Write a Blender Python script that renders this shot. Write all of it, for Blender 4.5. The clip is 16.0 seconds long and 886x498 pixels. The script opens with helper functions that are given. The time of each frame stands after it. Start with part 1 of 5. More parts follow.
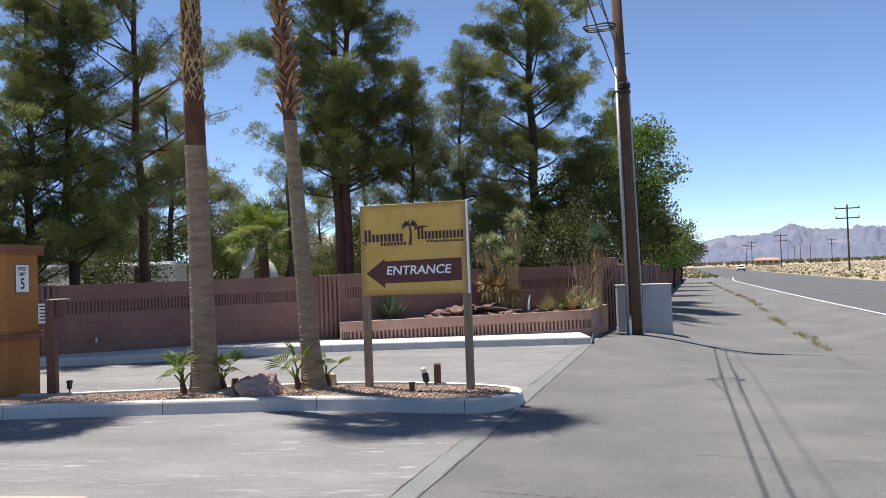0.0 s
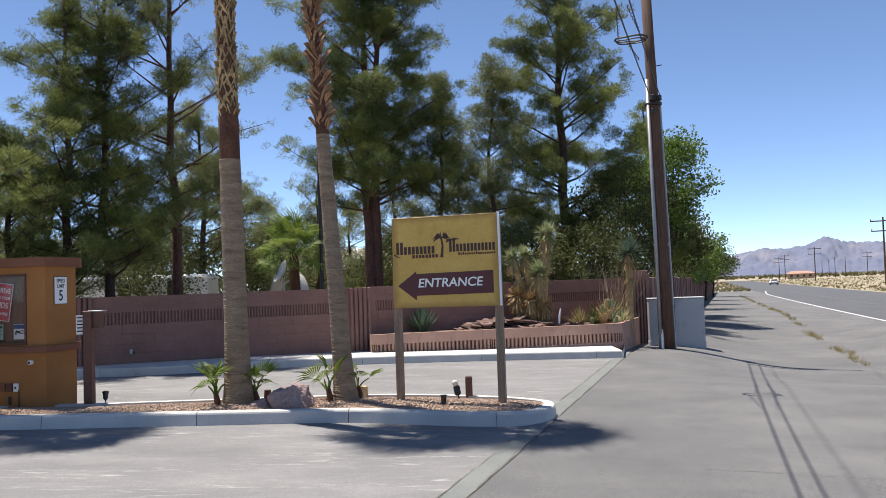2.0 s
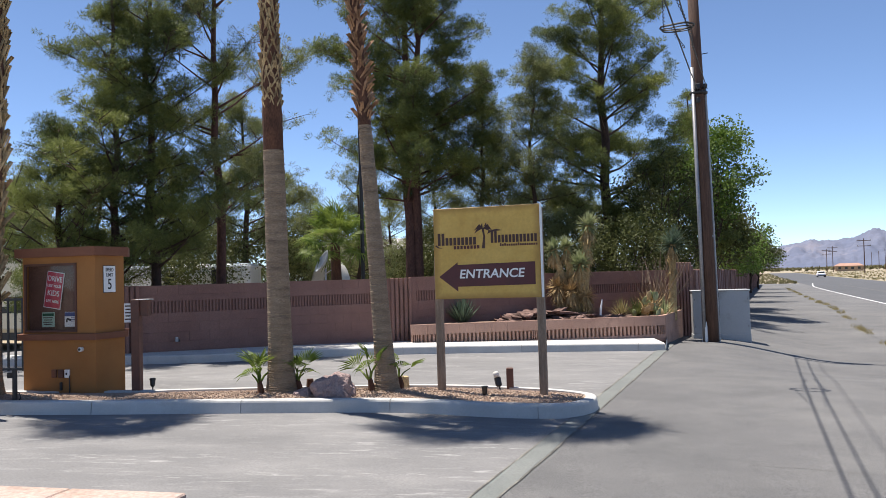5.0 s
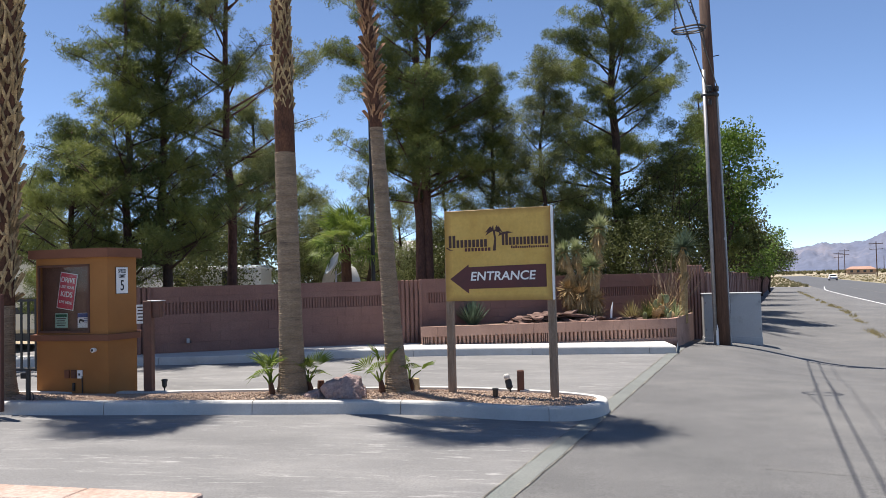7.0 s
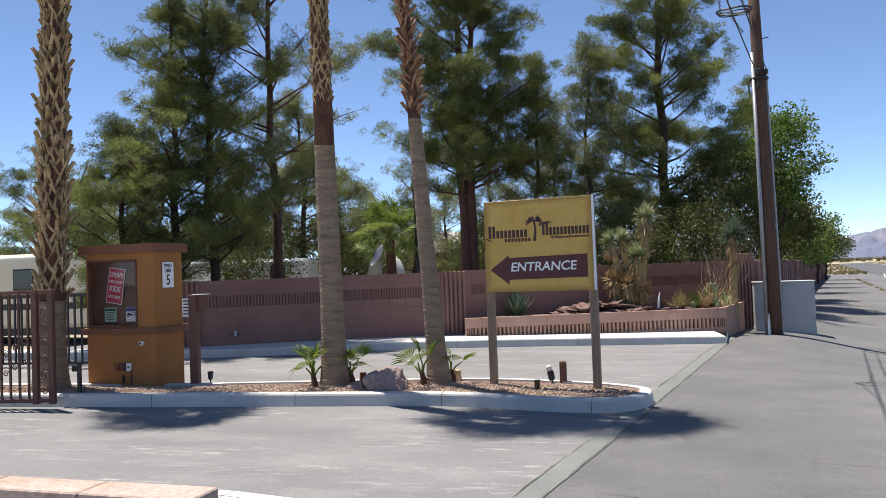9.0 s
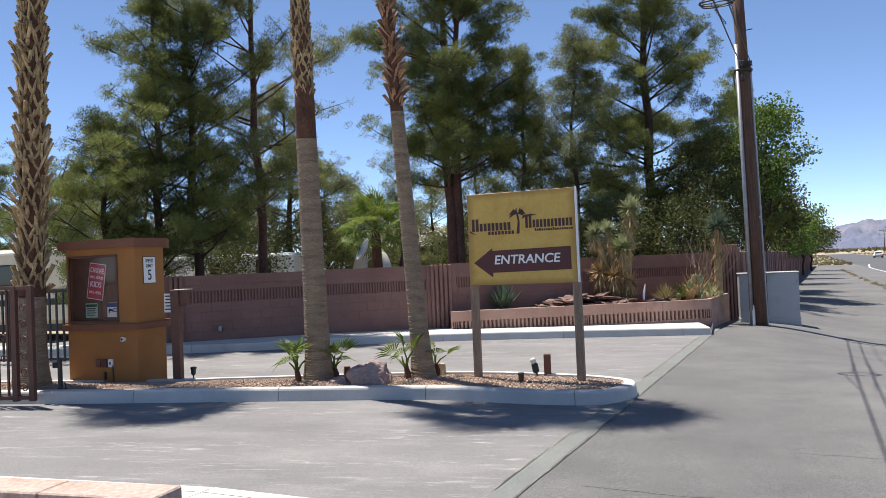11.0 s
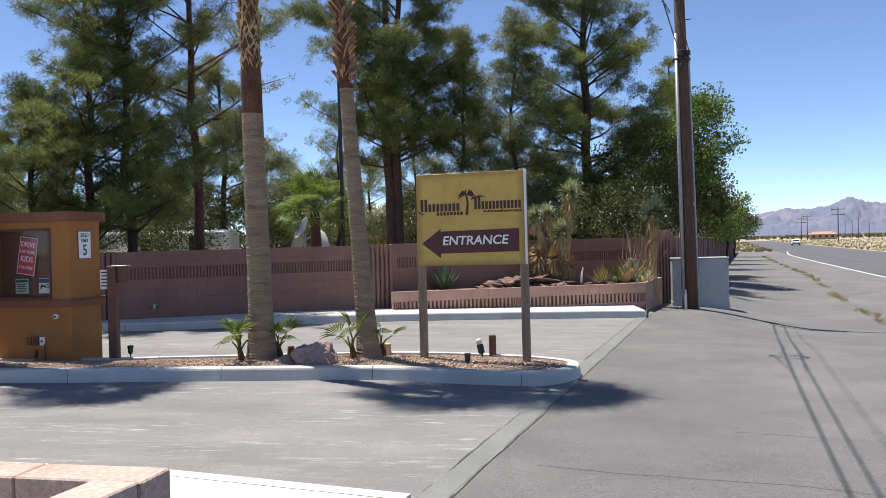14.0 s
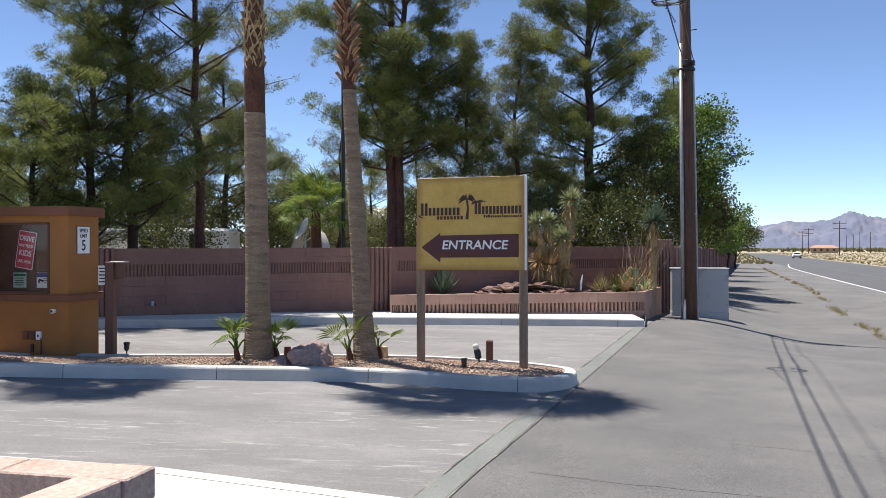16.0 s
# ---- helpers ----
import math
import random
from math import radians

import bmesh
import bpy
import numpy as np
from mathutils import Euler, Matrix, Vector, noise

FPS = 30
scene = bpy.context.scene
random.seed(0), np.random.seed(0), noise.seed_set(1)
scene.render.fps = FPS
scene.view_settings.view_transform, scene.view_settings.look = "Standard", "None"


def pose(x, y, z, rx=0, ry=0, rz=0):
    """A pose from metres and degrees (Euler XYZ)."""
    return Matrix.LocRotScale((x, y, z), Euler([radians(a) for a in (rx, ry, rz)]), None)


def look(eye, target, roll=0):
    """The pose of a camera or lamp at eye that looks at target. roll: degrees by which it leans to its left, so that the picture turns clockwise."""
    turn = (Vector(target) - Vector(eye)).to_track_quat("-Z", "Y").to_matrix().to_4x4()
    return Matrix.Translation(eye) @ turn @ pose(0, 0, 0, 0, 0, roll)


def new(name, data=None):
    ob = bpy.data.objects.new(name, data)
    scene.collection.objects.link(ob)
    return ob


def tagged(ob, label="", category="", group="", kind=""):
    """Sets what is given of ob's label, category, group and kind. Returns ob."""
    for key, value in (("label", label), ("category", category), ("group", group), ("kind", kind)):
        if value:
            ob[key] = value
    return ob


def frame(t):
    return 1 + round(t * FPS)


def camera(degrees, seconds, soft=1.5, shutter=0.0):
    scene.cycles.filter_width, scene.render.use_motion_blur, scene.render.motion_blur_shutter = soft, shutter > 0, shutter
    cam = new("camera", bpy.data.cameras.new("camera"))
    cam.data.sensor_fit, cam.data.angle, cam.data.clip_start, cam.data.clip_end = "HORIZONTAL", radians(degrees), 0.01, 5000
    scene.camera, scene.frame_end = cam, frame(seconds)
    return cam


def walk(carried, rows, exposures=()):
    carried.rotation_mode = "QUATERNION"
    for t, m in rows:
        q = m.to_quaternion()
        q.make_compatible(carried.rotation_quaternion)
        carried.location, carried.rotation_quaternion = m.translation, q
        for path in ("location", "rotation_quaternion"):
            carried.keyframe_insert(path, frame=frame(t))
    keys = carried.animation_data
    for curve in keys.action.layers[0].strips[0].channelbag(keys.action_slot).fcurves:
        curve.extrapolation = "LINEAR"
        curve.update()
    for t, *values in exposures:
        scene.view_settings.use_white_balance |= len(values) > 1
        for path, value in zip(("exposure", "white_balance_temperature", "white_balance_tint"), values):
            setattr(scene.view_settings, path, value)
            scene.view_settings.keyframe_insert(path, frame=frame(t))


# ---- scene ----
cam = camera(57.7, 16.0, 0.4)
PATH = [
    (0, (-0.04, -0.7, 1.664), (0.014, 1.298, 1.721), -2.1),
    (0.5, (-0.051, -0.703, 1.67), (-0.027, 1.295, 1.748), -2.4),
    (1, (-0.06, -0.705, 1.661), (-0.053, 1.293, 1.748), -2.5),
    (1.5, (-0.083, -0.697, 1.657), (-0.088, 1.301, 1.746), -2.4),
    (2, (-0.085, -0.701, 1.658), (-0.1, 1.297, 1.75), -2.0),
    (2.5, (-0.096, -0.694, 1.66), (-0.117, 1.304, 1.747), -1.5),
    (3, (-0.106, -0.686, 1.662), (-0.177, 1.311, 1.743), -1.5),
    (3.5, (-0.103, -0.677, 1.661), (-0.186, 1.319, 1.735), -1.7),
    (4, (-0.101, -0.678, 1.666), (-0.207, 1.318, 1.733), -1.8),
    (6.5, (-0.125, -0.693, 1.67), (-0.248, 1.302, 1.748), -1.5),
    (7, (-0.127, -0.692, 1.669), (-0.265, 1.302, 1.746), -1.5),
    (7.5, (-0.157, -0.669, 1.665), (-0.294, 1.325, 1.737), -1.7),
    (8, (-0.156, -0.658, 1.66), (-0.302, 1.336, 1.726), -1.9),
    (8.5, (-0.082, -0.652, 1.671), (-0.269, 1.338, 1.732), -2.1),
    (9, (-0.026, -0.633, 1.667), (-0.283, 1.35, 1.726), -2.1),
    (9.2, (-0.009, -0.626, 1.666), (-0.291, 1.353, 1.725), -2.1),
    (11.3, (0.042, -0.587, 1.663), (-0.165, 1.402, 1.696), -2.4),
    (11.5, (0.047, -0.591, 1.666), (-0.14, 1.4, 1.692), -2.2),
    (12, (0.042, -0.576, 1.661), (-0.115, 1.418, 1.672), -1.9),
    (12.5, (0.043, -0.581, 1.664), (-0.091, 1.415, 1.66), -1.5),
    (13, (-0.005, -0.572, 1.657), (-0.11, 1.425, 1.633), -1.1),
    (13.5, (-0.132, -0.554, 1.656), (-0.195, 1.445, 1.633), -1.2),
    (14, (-0.169, -0.564, 1.664), (-0.233, 1.435, 1.652), -1.5),
    (14.5, (-0.164, -0.56, 1.665), (-0.223, 1.439, 1.662), -1.0),
    (15, (-0.155, -0.552, 1.66), (-0.228, 1.447, 1.661), -0.6),
    (15.5, (-0.152, -0.53, 1.658), (-0.218, 1.469, 1.663), -0.3),
    (16, (-0.149, -0.542, 1.659), (-0.215, 1.457, 1.658), -0.1),
]
walk(cam, [(t, look(eye, target, roll)) for t, eye, target, roll in PATH], [(0.0, 0.80, 6700, 10), (16.0, 0.80, 6700, 10)])

# ---- light ----
SHADE = Vector((0.83, -0.557, 0)).normalized()   # the way shadows fall on the ground
SUN_UP = radians(72.9)
world = bpy.data.worlds.new("desert_sky")
scene.world = world
world.use_nodes = True
wn = world.node_tree
sky = wn.nodes.new("ShaderNodeTexSky")
sky.sky_type = "NISHITA"
sky.sun_disc = False
sky.sun_elevation = SUN_UP
sky.sun_rotation = math.atan2(-SHADE.x, -SHADE.y)
sky.altitude = 1500
sky.air_density = 0.58
sky.dust_density = 0.0
sky.ozone_density = 3.0
wn.nodes["Background"].inputs[1].default_value = 0.122
wn.links.new(sky.outputs[0], wn.nodes["Background"].inputs[0])
sun_data = bpy.data.lights.new("sun", "SUN")
sun_data.energy = 5.0
sun_data.angle = radians(0.53)
sun_data.color = (1.0, 0.95, 0.88)
sun = new("sun", sun_data)
sun.matrix_world = look((0, 0, 30), Vector((0, 0, 30)) + Vector((SHADE.x, SHADE.y, -math.tan(SUN_UP))))


# ---- shape helpers ----
def ease(v, a, b):
    t = min(1.0, max(0.0, (v - a) / (b - a)))
    return t * t * (3 - 2 * t)


def zg(x, y=0):
    """Height of the paved ground: it falls gently towards the street, with a shallow swale past the utility pole."""
    n, s = 0.9523 * x - 0.305 * y, 0.305 * x + 0.9523 * y
    swale = 0.36 * ease(n, -1.0, 2.0) * (1 - ease(n, 4.0, 6.6)) * ease(s, 12.5, 17.5) * (1 - ease(s, 25, 42))
    return -0.9 * math.tanh(0.022 * x / 0.9) - swale


class Shape:
    """Collects vertices and faces of one mesh."""

    def __init__(self):
        self.v, self.f = [], []

    def add(self, verts, faces, m=None):
        k = len(self.v)
        self.v += [tuple(m @ Vector(p)) for p in verts] if m is not None else [tuple(p) for p in verts]
        self.f += [tuple(k + i for i in f) for f in faces]
        return self

    def box(self, sx, sy, sz, m=None, b=0.0):
        """A box with its base centred on the origin; b: chamfer."""
        x, y = sx / 2, sy / 2
        if b <= 0:
            v = [(-x, -y, 0), (x, -y, 0), (x, y, 0), (-x, y, 0), (-x, -y, sz), (x, -y, sz), (x, y, sz), (-x, y, sz)]
            f = [(0, 3, 2, 1), (4, 5, 6, 7), (0, 1, 5, 4), (1, 2, 6, 5), (2, 3, 7, 6), (3, 0, 4, 7)]
            return self.add(v, f, m)
        v, f = [], []
        for z, i in ((0, b), (b, 0), (sz - b, 0), (sz, b)):
            a, c = x - i, y - i
            v += [(-a + (b - i), -c, z), (a - (b - i), -c, z), (a, -c + (b - i), z), (a, c - (b - i), z),
                  (a - (b - i), c, z), (-a + (b - i), c, z), (-a, c - (b - i), z), (-a, -c + (b - i), z)]
        for r in range(3):
            for k in range(8):
                f.append((r * 8 + k, r * 8 + (k + 1) % 8, r * 8 + 8 + (k + 1) % 8, r * 8 + 8 + k))
        f += [tuple(range(7, -1, -1)), tuple(range(24, 32))]
        return self.add(v, f, m)

    def tube(self, pts, radii, n=8, caps=True):
        """A tube through points with a radius at each."""
        pts = [Vector(p) for p in pts]
        k = len(self.v)
        side = None
        for i, p in enumerate(pts):
            d = (pts[min(i + 1, len(pts) - 1)] - pts[max(i - 1, 0)]).normalized()
            if side is None:
                side = d.orthogonal().normalized()
            side = (side - d * side.dot(d))
            side = side.normalized() if side.length > 1e-6 else d.orthogonal().normalized()
            up = d.cross(side)
            for j in range(n):
                a = 2 * math.pi * j / n
                self.v.append(tuple(p + (side * math.cos(a) + up * math.sin(a)) * radii[i]))
        for i in range(len(pts) - 1):
            for j in range(n):
                a, b = k + i * n + j, k + i * n + (j + 1) % n
                self.f.append((a, b, b + n, a + n))
        if caps:
            self.f += [tuple(range(k + n - 1, k - 1, -1)), tuple(range(k + (len(pts) - 1) * n, k + len(pts) * n))]
        return self

    def turned(self, rows, n=16, m=None):
        """A turned shape from rows of (radius, height)."""
        v, f = [], []
        for r, z in rows:
            v += [(r * math.cos(2 * math.pi * j / n), r * math.sin(2 * math.pi * j / n), z) for j in range(n)]
        for i in range(len(rows) - 1):
            f += [(i * n + j, i * n + (j + 1) % n, i * n + n + (j + 1) % n, i * n + n + j) for j in range(n)]
        f += [tuple(range(n - 1, -1, -1)), tuple(range((len(rows) - 1) * n, len(rows) * n))]
        return self.add(v, f, m)

    def sheet(self, rows):
        """A sheet over a grid of points."""
        k, w = len(self.v), len(rows[0])
        for r in rows:
            self.v += [tuple(p) for p in r]
        for i in range(len(rows) - 1):
            for j in range(w - 1):
                a = k + i * w + j
                self.f.append((a, a + 1, a + w + 1, a + w))
        return self

    def mesh(self, name, material, smooth=False):
        me = bpy.data.meshes.new(name)
        me.from_pydata(self.v, [], self.f)
        me.validate()
        if smooth:
            me.polygons.foreach_set("use_smooth", [True] * len(me.polygons))
        me.materials.append(material)
        return me


def soup(name, verts, per, material):
    """A mesh of separate triangles or quads from an array of corners."""
    verts = np.asarray(verts, np.float32).reshape(-1, 3)
    n = len(verts) // per
    me = bpy.data.meshes.new(name)
    me.vertices.add(len(verts))
    me.vertices.foreach_set("co", verts.ravel())
    me.loops.add(n * per)
    me.loops.foreach_set("vertex_index", np.arange(n * per, dtype=np.int32))
    me.polygons.add(n)
    me.polygons.foreach_set("loop_start", np.arange(0, n * per, per, dtype=np.int32))
    me.update(calc_edges=True)
    me.materials.append(material)
    return me


def thing(name, at, label, category, group="", turn=0.0, kind=""):
    ob = new(name)
    ob.empty_display_size = 0.2
    ob.matrix_basis = pose(at[0], at[1], at[2], 0, 0, turn)
    return tagged(ob, label, category, group, kind)


def part(name, shape, material, parent, label="", m=None, smooth=False):
    """One mesh object under a thing or a part. shape: a Shape or a ready mesh, in the parent's own space, moved by m."""
    me = shape if isinstance(shape, bpy.types.Mesh) else shape.mesh(name, material, smooth)
    ob = new(name, me)
    ob.parent = parent
    if m is not None:
        ob.matrix_basis = m
    return tagged(ob, label)


def setting(name, shape, material, label, category, smooth=False):
    me = shape if isinstance(shape, bpy.types.Mesh) else shape.mesh(name, material, smooth)
    return tagged(new(name, me), label, category, kind="structure")


def smooth_line(pts, step):
    """Catmull-Rom through points, sampled about every step."""
    pts = [Vector(p) for p in pts]
    out = []
    for i in range(len(pts) - 1):
        a, b = pts[i], pts[i + 1]
        p, q = pts[max(i - 1, 0)], pts[min(i + 2, len(pts) - 1)]
        n = max(1, round((b - a).length / step))
        for j in range(n):
            t = j / n
            out.append(0.5 * (2 * a + (b - p) * t + (2 * p - 5 * a + 4 * b - q) * t * t + (3 * a - p - 3 * b + q) * t ** 3))
    return out + [pts[-1]]


def text_mesh(name, words, size, material, depth=0.001, bold=0.012, slant=0.0):
    cu = bpy.data.curves.new(name, "FONT")
    cu.body, cu.size, cu.align_x, cu.align_y, cu.extrude = words, size, "CENTER", "CENTER", depth
    cu.offset = bold * size
    cu.shear = slant
    tmp = bpy.data.objects.new(name, cu)
    scene.collection.objects.link(tmp)
    me = bpy.data.meshes.new_from_object(tmp.evaluated_get(bpy.context.evaluated_depsgraph_get()))
    bpy.data.objects.remove(tmp)
    me.materials.clear()
    me.materials.append(material)
    return me


# ---- materials ----
def mat(name, low, high, scale=3.0, rough=0.85, bump=0.2, fine=60.0, metal=0.0, stain=None, stain_scale=0.6, vary=0.0, own=False,
        stretch=(1, 1, 1), stain_cut=(0.55, 0.7), grit=0.25, bump_dist=0.01, scuff=None):
    """Noise between two colours, fine grain over it, a stain colour in patches, relief."""
    m = bpy.data.materials.new(name)
    m.use_nodes = True
    t = m.node_tree
    N, L = t.nodes, t.links
    bsdf = N["Principled BSDF"]
    if own:
        src = N.new("ShaderNodeTexCoord").outputs["Object"]
    else:
        src = N.new("ShaderNodeNewGeometry").outputs["Position"]
    mp = N.new("ShaderNodeMapping")
    mp.inputs["Scale"].default_value = stretch
    L.new(src, mp.inputs["Vector"])

    def noise_at(s, detail=4.0, r=0.6):
        n = N.new("ShaderNodeTexNoise")
        n.inputs["Scale"].default_value, n.inputs["Detail"].default_value, n.inputs["Roughness"].default_value = s, detail, r
        L.new(mp.outputs[0], n.inputs["Vector"])
        return n.outputs["Fac"]

    def ramp(fac, a, b):
        r = N.new("ShaderNodeMapRange")
        r.inputs["From Min"].default_value, r.inputs["From Max"].default_value = a, b
        L.new(fac, r.inputs["Value"])
        return r.outputs[0]

    def mix(fac, a, b, kind="MIX"):
        x = N.new("ShaderNodeMix")
        x.data_type, x.blend_type = "RGBA", kind
        if isinstance(fac, float):
            x.inputs["Factor"].default_value = fac
        else:
            L.new(fac, x.inputs["Factor"])
        for v, s in ((a, x.inputs["A"]), (b, x.inputs["B"])):
            if isinstance(v, tuple):
                s.default_value = (*v, 1)
            else:
                L.new(v, s)
        return x.outputs["Result"]

    col = mix(ramp(noise_at(scale), 0.32, 0.68), low, high)
    if stain:
        col = mix(ramp(noise_at(stain_scale, 6.0, 0.65), *stain_cut), col, stain)
    if scuff:
        # pale streaky scuffs along the driveway
        turn = N.new("ShaderNodeMapping")
        turn.inputs["Rotation"].default_value = (0, 0, radians(14))
        turn.inputs["Scale"].default_value = (1.0, 5.5, 1)
        L.new(src, turn.inputs["Vector"])
        broad, thin = N.new("ShaderNodeTexNoise"), N.new("ShaderNodeTexNoise")
        thin.inputs["Scale"].default_value, thin.inputs["Detail"].default_value, thin.inputs["Roughness"].default_value = 2.2, 8.0, 0.75
        broad.inputs["Scale"].default_value, broad.inputs["Detail"].default_value = 0.35, 3.0
        L.new(turn.outputs[0], thin.inputs["Vector"])
        L.new(turn.outputs[0], broad.inputs["Vector"])
        mul = N.new("ShaderNodeMath")
        mul.operation = "MULTIPLY"
        L.new(ramp(thin.outputs["Fac"], 0.54, 0.66), mul.inputs[0])
        L.new(ramp(broad.outputs["Fac"], 0.40, 0.60), mul.inputs[1])
        col = mix(mul.outputs[0], col, scuff)
    grain = noise_at(fine, 3.0, 0.7)
    if grit:
        g = N.new("ShaderNodeMapRange")
        g.inputs["From Min"].default_value, g.inputs["From Max"].default_value = 0.3, 0.7
        g.inputs["To Min"].default_value, g.inputs["To Max"].default_value = 1 - grit, 1 + grit
        L.new(grain, g.inputs["Value"])
        v = N.new("ShaderNodeVectorMath")
        v.operation = "SCALE"
        L.new(col, v.inputs[0])
        L.new(g.outputs[0], v.inputs["Scale"])
        col = v.outputs[0]
    if vary:
        info = N.new("ShaderNodeObjectInfo")
        g = N.new("ShaderNodeMapRange")
        g.inputs["To Min"].default_value, g.inputs["To Max"].default_value = 1 - vary, 1 + vary
        L.new(info.outputs["Random"], g.inputs["Value"])
        v = N.new("ShaderNodeVectorMath")
        v.operation = "SCALE"
        L.new(col, v.inputs[0])
        L.new(g.outputs[0], v.inputs["Scale"])
        col = v.outputs[0]
    L.new(col, bsdf.inputs["Base Color"])
    bsdf.inputs["Roughness"].default_value = rough
    bsdf.inputs["Metallic"].default_value = metal
    if bump:
        b = N.new("ShaderNodeBump")
        b.inputs["Strength"].default_value = bump
        b.inputs["Distance"].default_value = bump_dist
        L.new(grain, b.inputs["Height"])
        L.new(b.outputs[0], bsdf.inputs["Normal"])
    return m


def leafy(name, low, high, scale=1.2, through_light=0.25, rough=0.6, dry=None):
    """Foliage: colour in patches, some light passes through."""
    m = mat(name, low, high, scale, rough, 0.0, 8.0, grit=0.35, stain=dry, stain_scale=0.9, stain_cut=(0.6, 0.72))
    t = m.node_tree
    bsdf, out = t.nodes["Principled BSDF"], t.nodes["Material Output"]
    bsdf.inputs["Specular IOR Level"].default_value = 0.22
    tr = t.nodes.new("ShaderNodeBsdfTranslucent")
    mx = t.nodes.new("ShaderNodeMixShader")
    mx.inputs[0].default_value = through_light
    t.links.new(bsdf.inputs["Base Color"].links[0].from_socket, tr.inputs["Color"])
    t.links.new(bsdf.outputs[0], mx.inputs[1])
    t.links.new(tr.outputs[0], mx.inputs[2])
    t.links.new(mx.outputs[0], out.inputs["Surface"])
    return m


ASPHALT = mat("old_asphalt", (0.098, 0.097, 0.098), (0.129, 0.126, 0.126), 0.9, 0.9, 0.9, 85, stain=(0.164, 0.160, 0.156), stain_scale=0.35, stain_cut=(0.48, 0.72), grit=0.55)
DRIVE = mat("driveway_paving", (0.136, 0.134, 0.135), (0.176, 0.172, 0.172), 0.5, 0.85, 0.5, 80, stain=(0.226, 0.220, 0.217), stain_scale=1.3,
            stretch=(0.6, 1.2, 1), stain_cut=(0.46, 0.8), grit=0.24, scuff=(0.343, 0.335, 0.328))
HIGHWAY = mat("highway_asphalt", (0.066, 0.068, 0.073), (0.086, 0.086, 0.090), 0.4, 0.9, 0.3, 60, grit=0.25)
CONCRETE = mat("kerb_concrete", (0.43, 0.425, 0.41), (0.52, 0.51, 0.49), 2.0, 0.85, 0.25, 70, stain=(0.34, 0.33, 0.31), stain_scale=1.4, stain_cut=(0.62, 0.8), vary=0.05, grit=0.12)
RIBBON = mat("gutter_concrete", (0.129, 0.139, 0.133), (0.160, 0.168, 0.160), 1.5, 0.85, 0.3, 80, vary=0.06)
GUTTER_EDGE = mat("pale_joint_edge", (0.25, 0.235, 0.20), (0.06, 0.055, 0.05), 4.0, 0.9, 0.4, 70)
WALK = mat("pale_sidewalk_concrete", (0.50, 0.485, 0.455), (0.58, 0.565, 0.53), 1.5, 0.85, 0.2, 70, vary=0.03)
DESERT = mat("desert_soil", (0.281, 0.226, 0.156), (0.359, 0.296, 0.211), 0.08, 0.95, 0.3, 5, stain=(0.234, 0.211, 0.133), stain_scale=0.03, stain_cut=(0.45, 0.6), bump_dist=0.05)
BLOCK = mat("pink_slump_block", (0.20, 0.104, 0.084), (0.255, 0.14, 0.113), 1.2, 0.9, 0.5, 45, vary=0.025, stain=(0.22, 0.12, 0.10), stain_scale=1.1, stain_cut=(0.52, 0.8))
MORTAR = mat("wall_mortar", (0.20, 0.11, 0.09), (0.25, 0.145, 0.12), 3.0, 0.95, 0.4, 60)
PLANTBLOCK = mat("pinkish_planter_block", (0.36, 0.215, 0.165), (0.43, 0.27, 0.21), 1.6, 0.9, 0.5, 55, vary=0.04, stain=(0.30, 0.18, 0.14), stain_scale=2.0)
CAPBLOCK = mat("tan_cap_block", (0.40, 0.295, 0.25), (0.47, 0.36, 0.31), 1.6, 0.9, 0.5, 55, vary=0.05, stain=(0.312, 0.211, 0.156), stain_scale=2.0)
STUCCO = mat("ochre_stucco", (0.29, 0.125, 0.036), (0.35, 0.155, 0.047), 1.5, 0.9, 0.35, 90, stain=(0.30, 0.14, 0.045), stain_scale=1.2, stain_cut=(0.6, 0.8), grit=0.12)
TRIM = mat("brown_stucco_trim", (0.165, 0.065, 0.035), (0.20, 0.08, 0.045), 2.0, 0.85, 0.3, 80, grit=0.12)
RUSTPAINT = mat("rust_brown_paint", (0.085, 0.034, 0.023), (0.12, 0.047, 0.029), 6.0, 0.6, 0.15, 40, grit=0.15)
BOARD = mat("display_backing_board", (0.13, 0.06, 0.04), (0.17, 0.085, 0.06), 3.0, 0.7, 0.1, 40)
BLACK = mat("black_metal", (0.012, 0.012, 0.013), (0.022, 0.022, 0.023), 8.0, 0.5, 0.1, 50)
GREYBOX = mat("grey_enamel", (0.36, 0.37, 0.38), (0.41, 0.42, 0.43), 1.0, 0.5, 0.1, 30, grit=0.05, stain=(0.30, 0.30, 0.29), stain_scale=1.5)
GALV = mat("galvanised_steel", (0.25, 0.25, 0.26), (0.34, 0.34, 0.35), 5.0, 0.45, 0.1, 40, metal=0.6, grit=0.1)
POLEWOOD = mat("creosoted_pole_wood", (0.059, 0.030, 0.020), (0.122, 0.066, 0.044), 5.0, 0.85, 0.6, 30, stretch=(6, 6, 0.35), grit=0.35)
POSTWOOD = mat("weathered_post_wood", (0.20, 0.135, 0.09), (0.29, 0.21, 0.15), 6.0, 0.85, 0.4, 40, stretch=(6, 6, 0.5), grit=0.3)
SIGNTAN = mat("sign_tan_paint", (0.54, 0.335, 0.066), (0.61, 0.40, 0.095), 4.0, 0.55, 0.05, 30, own=True, grit=0.08, stain=(0.50, 0.30, 0.06), stain_scale=2.5)
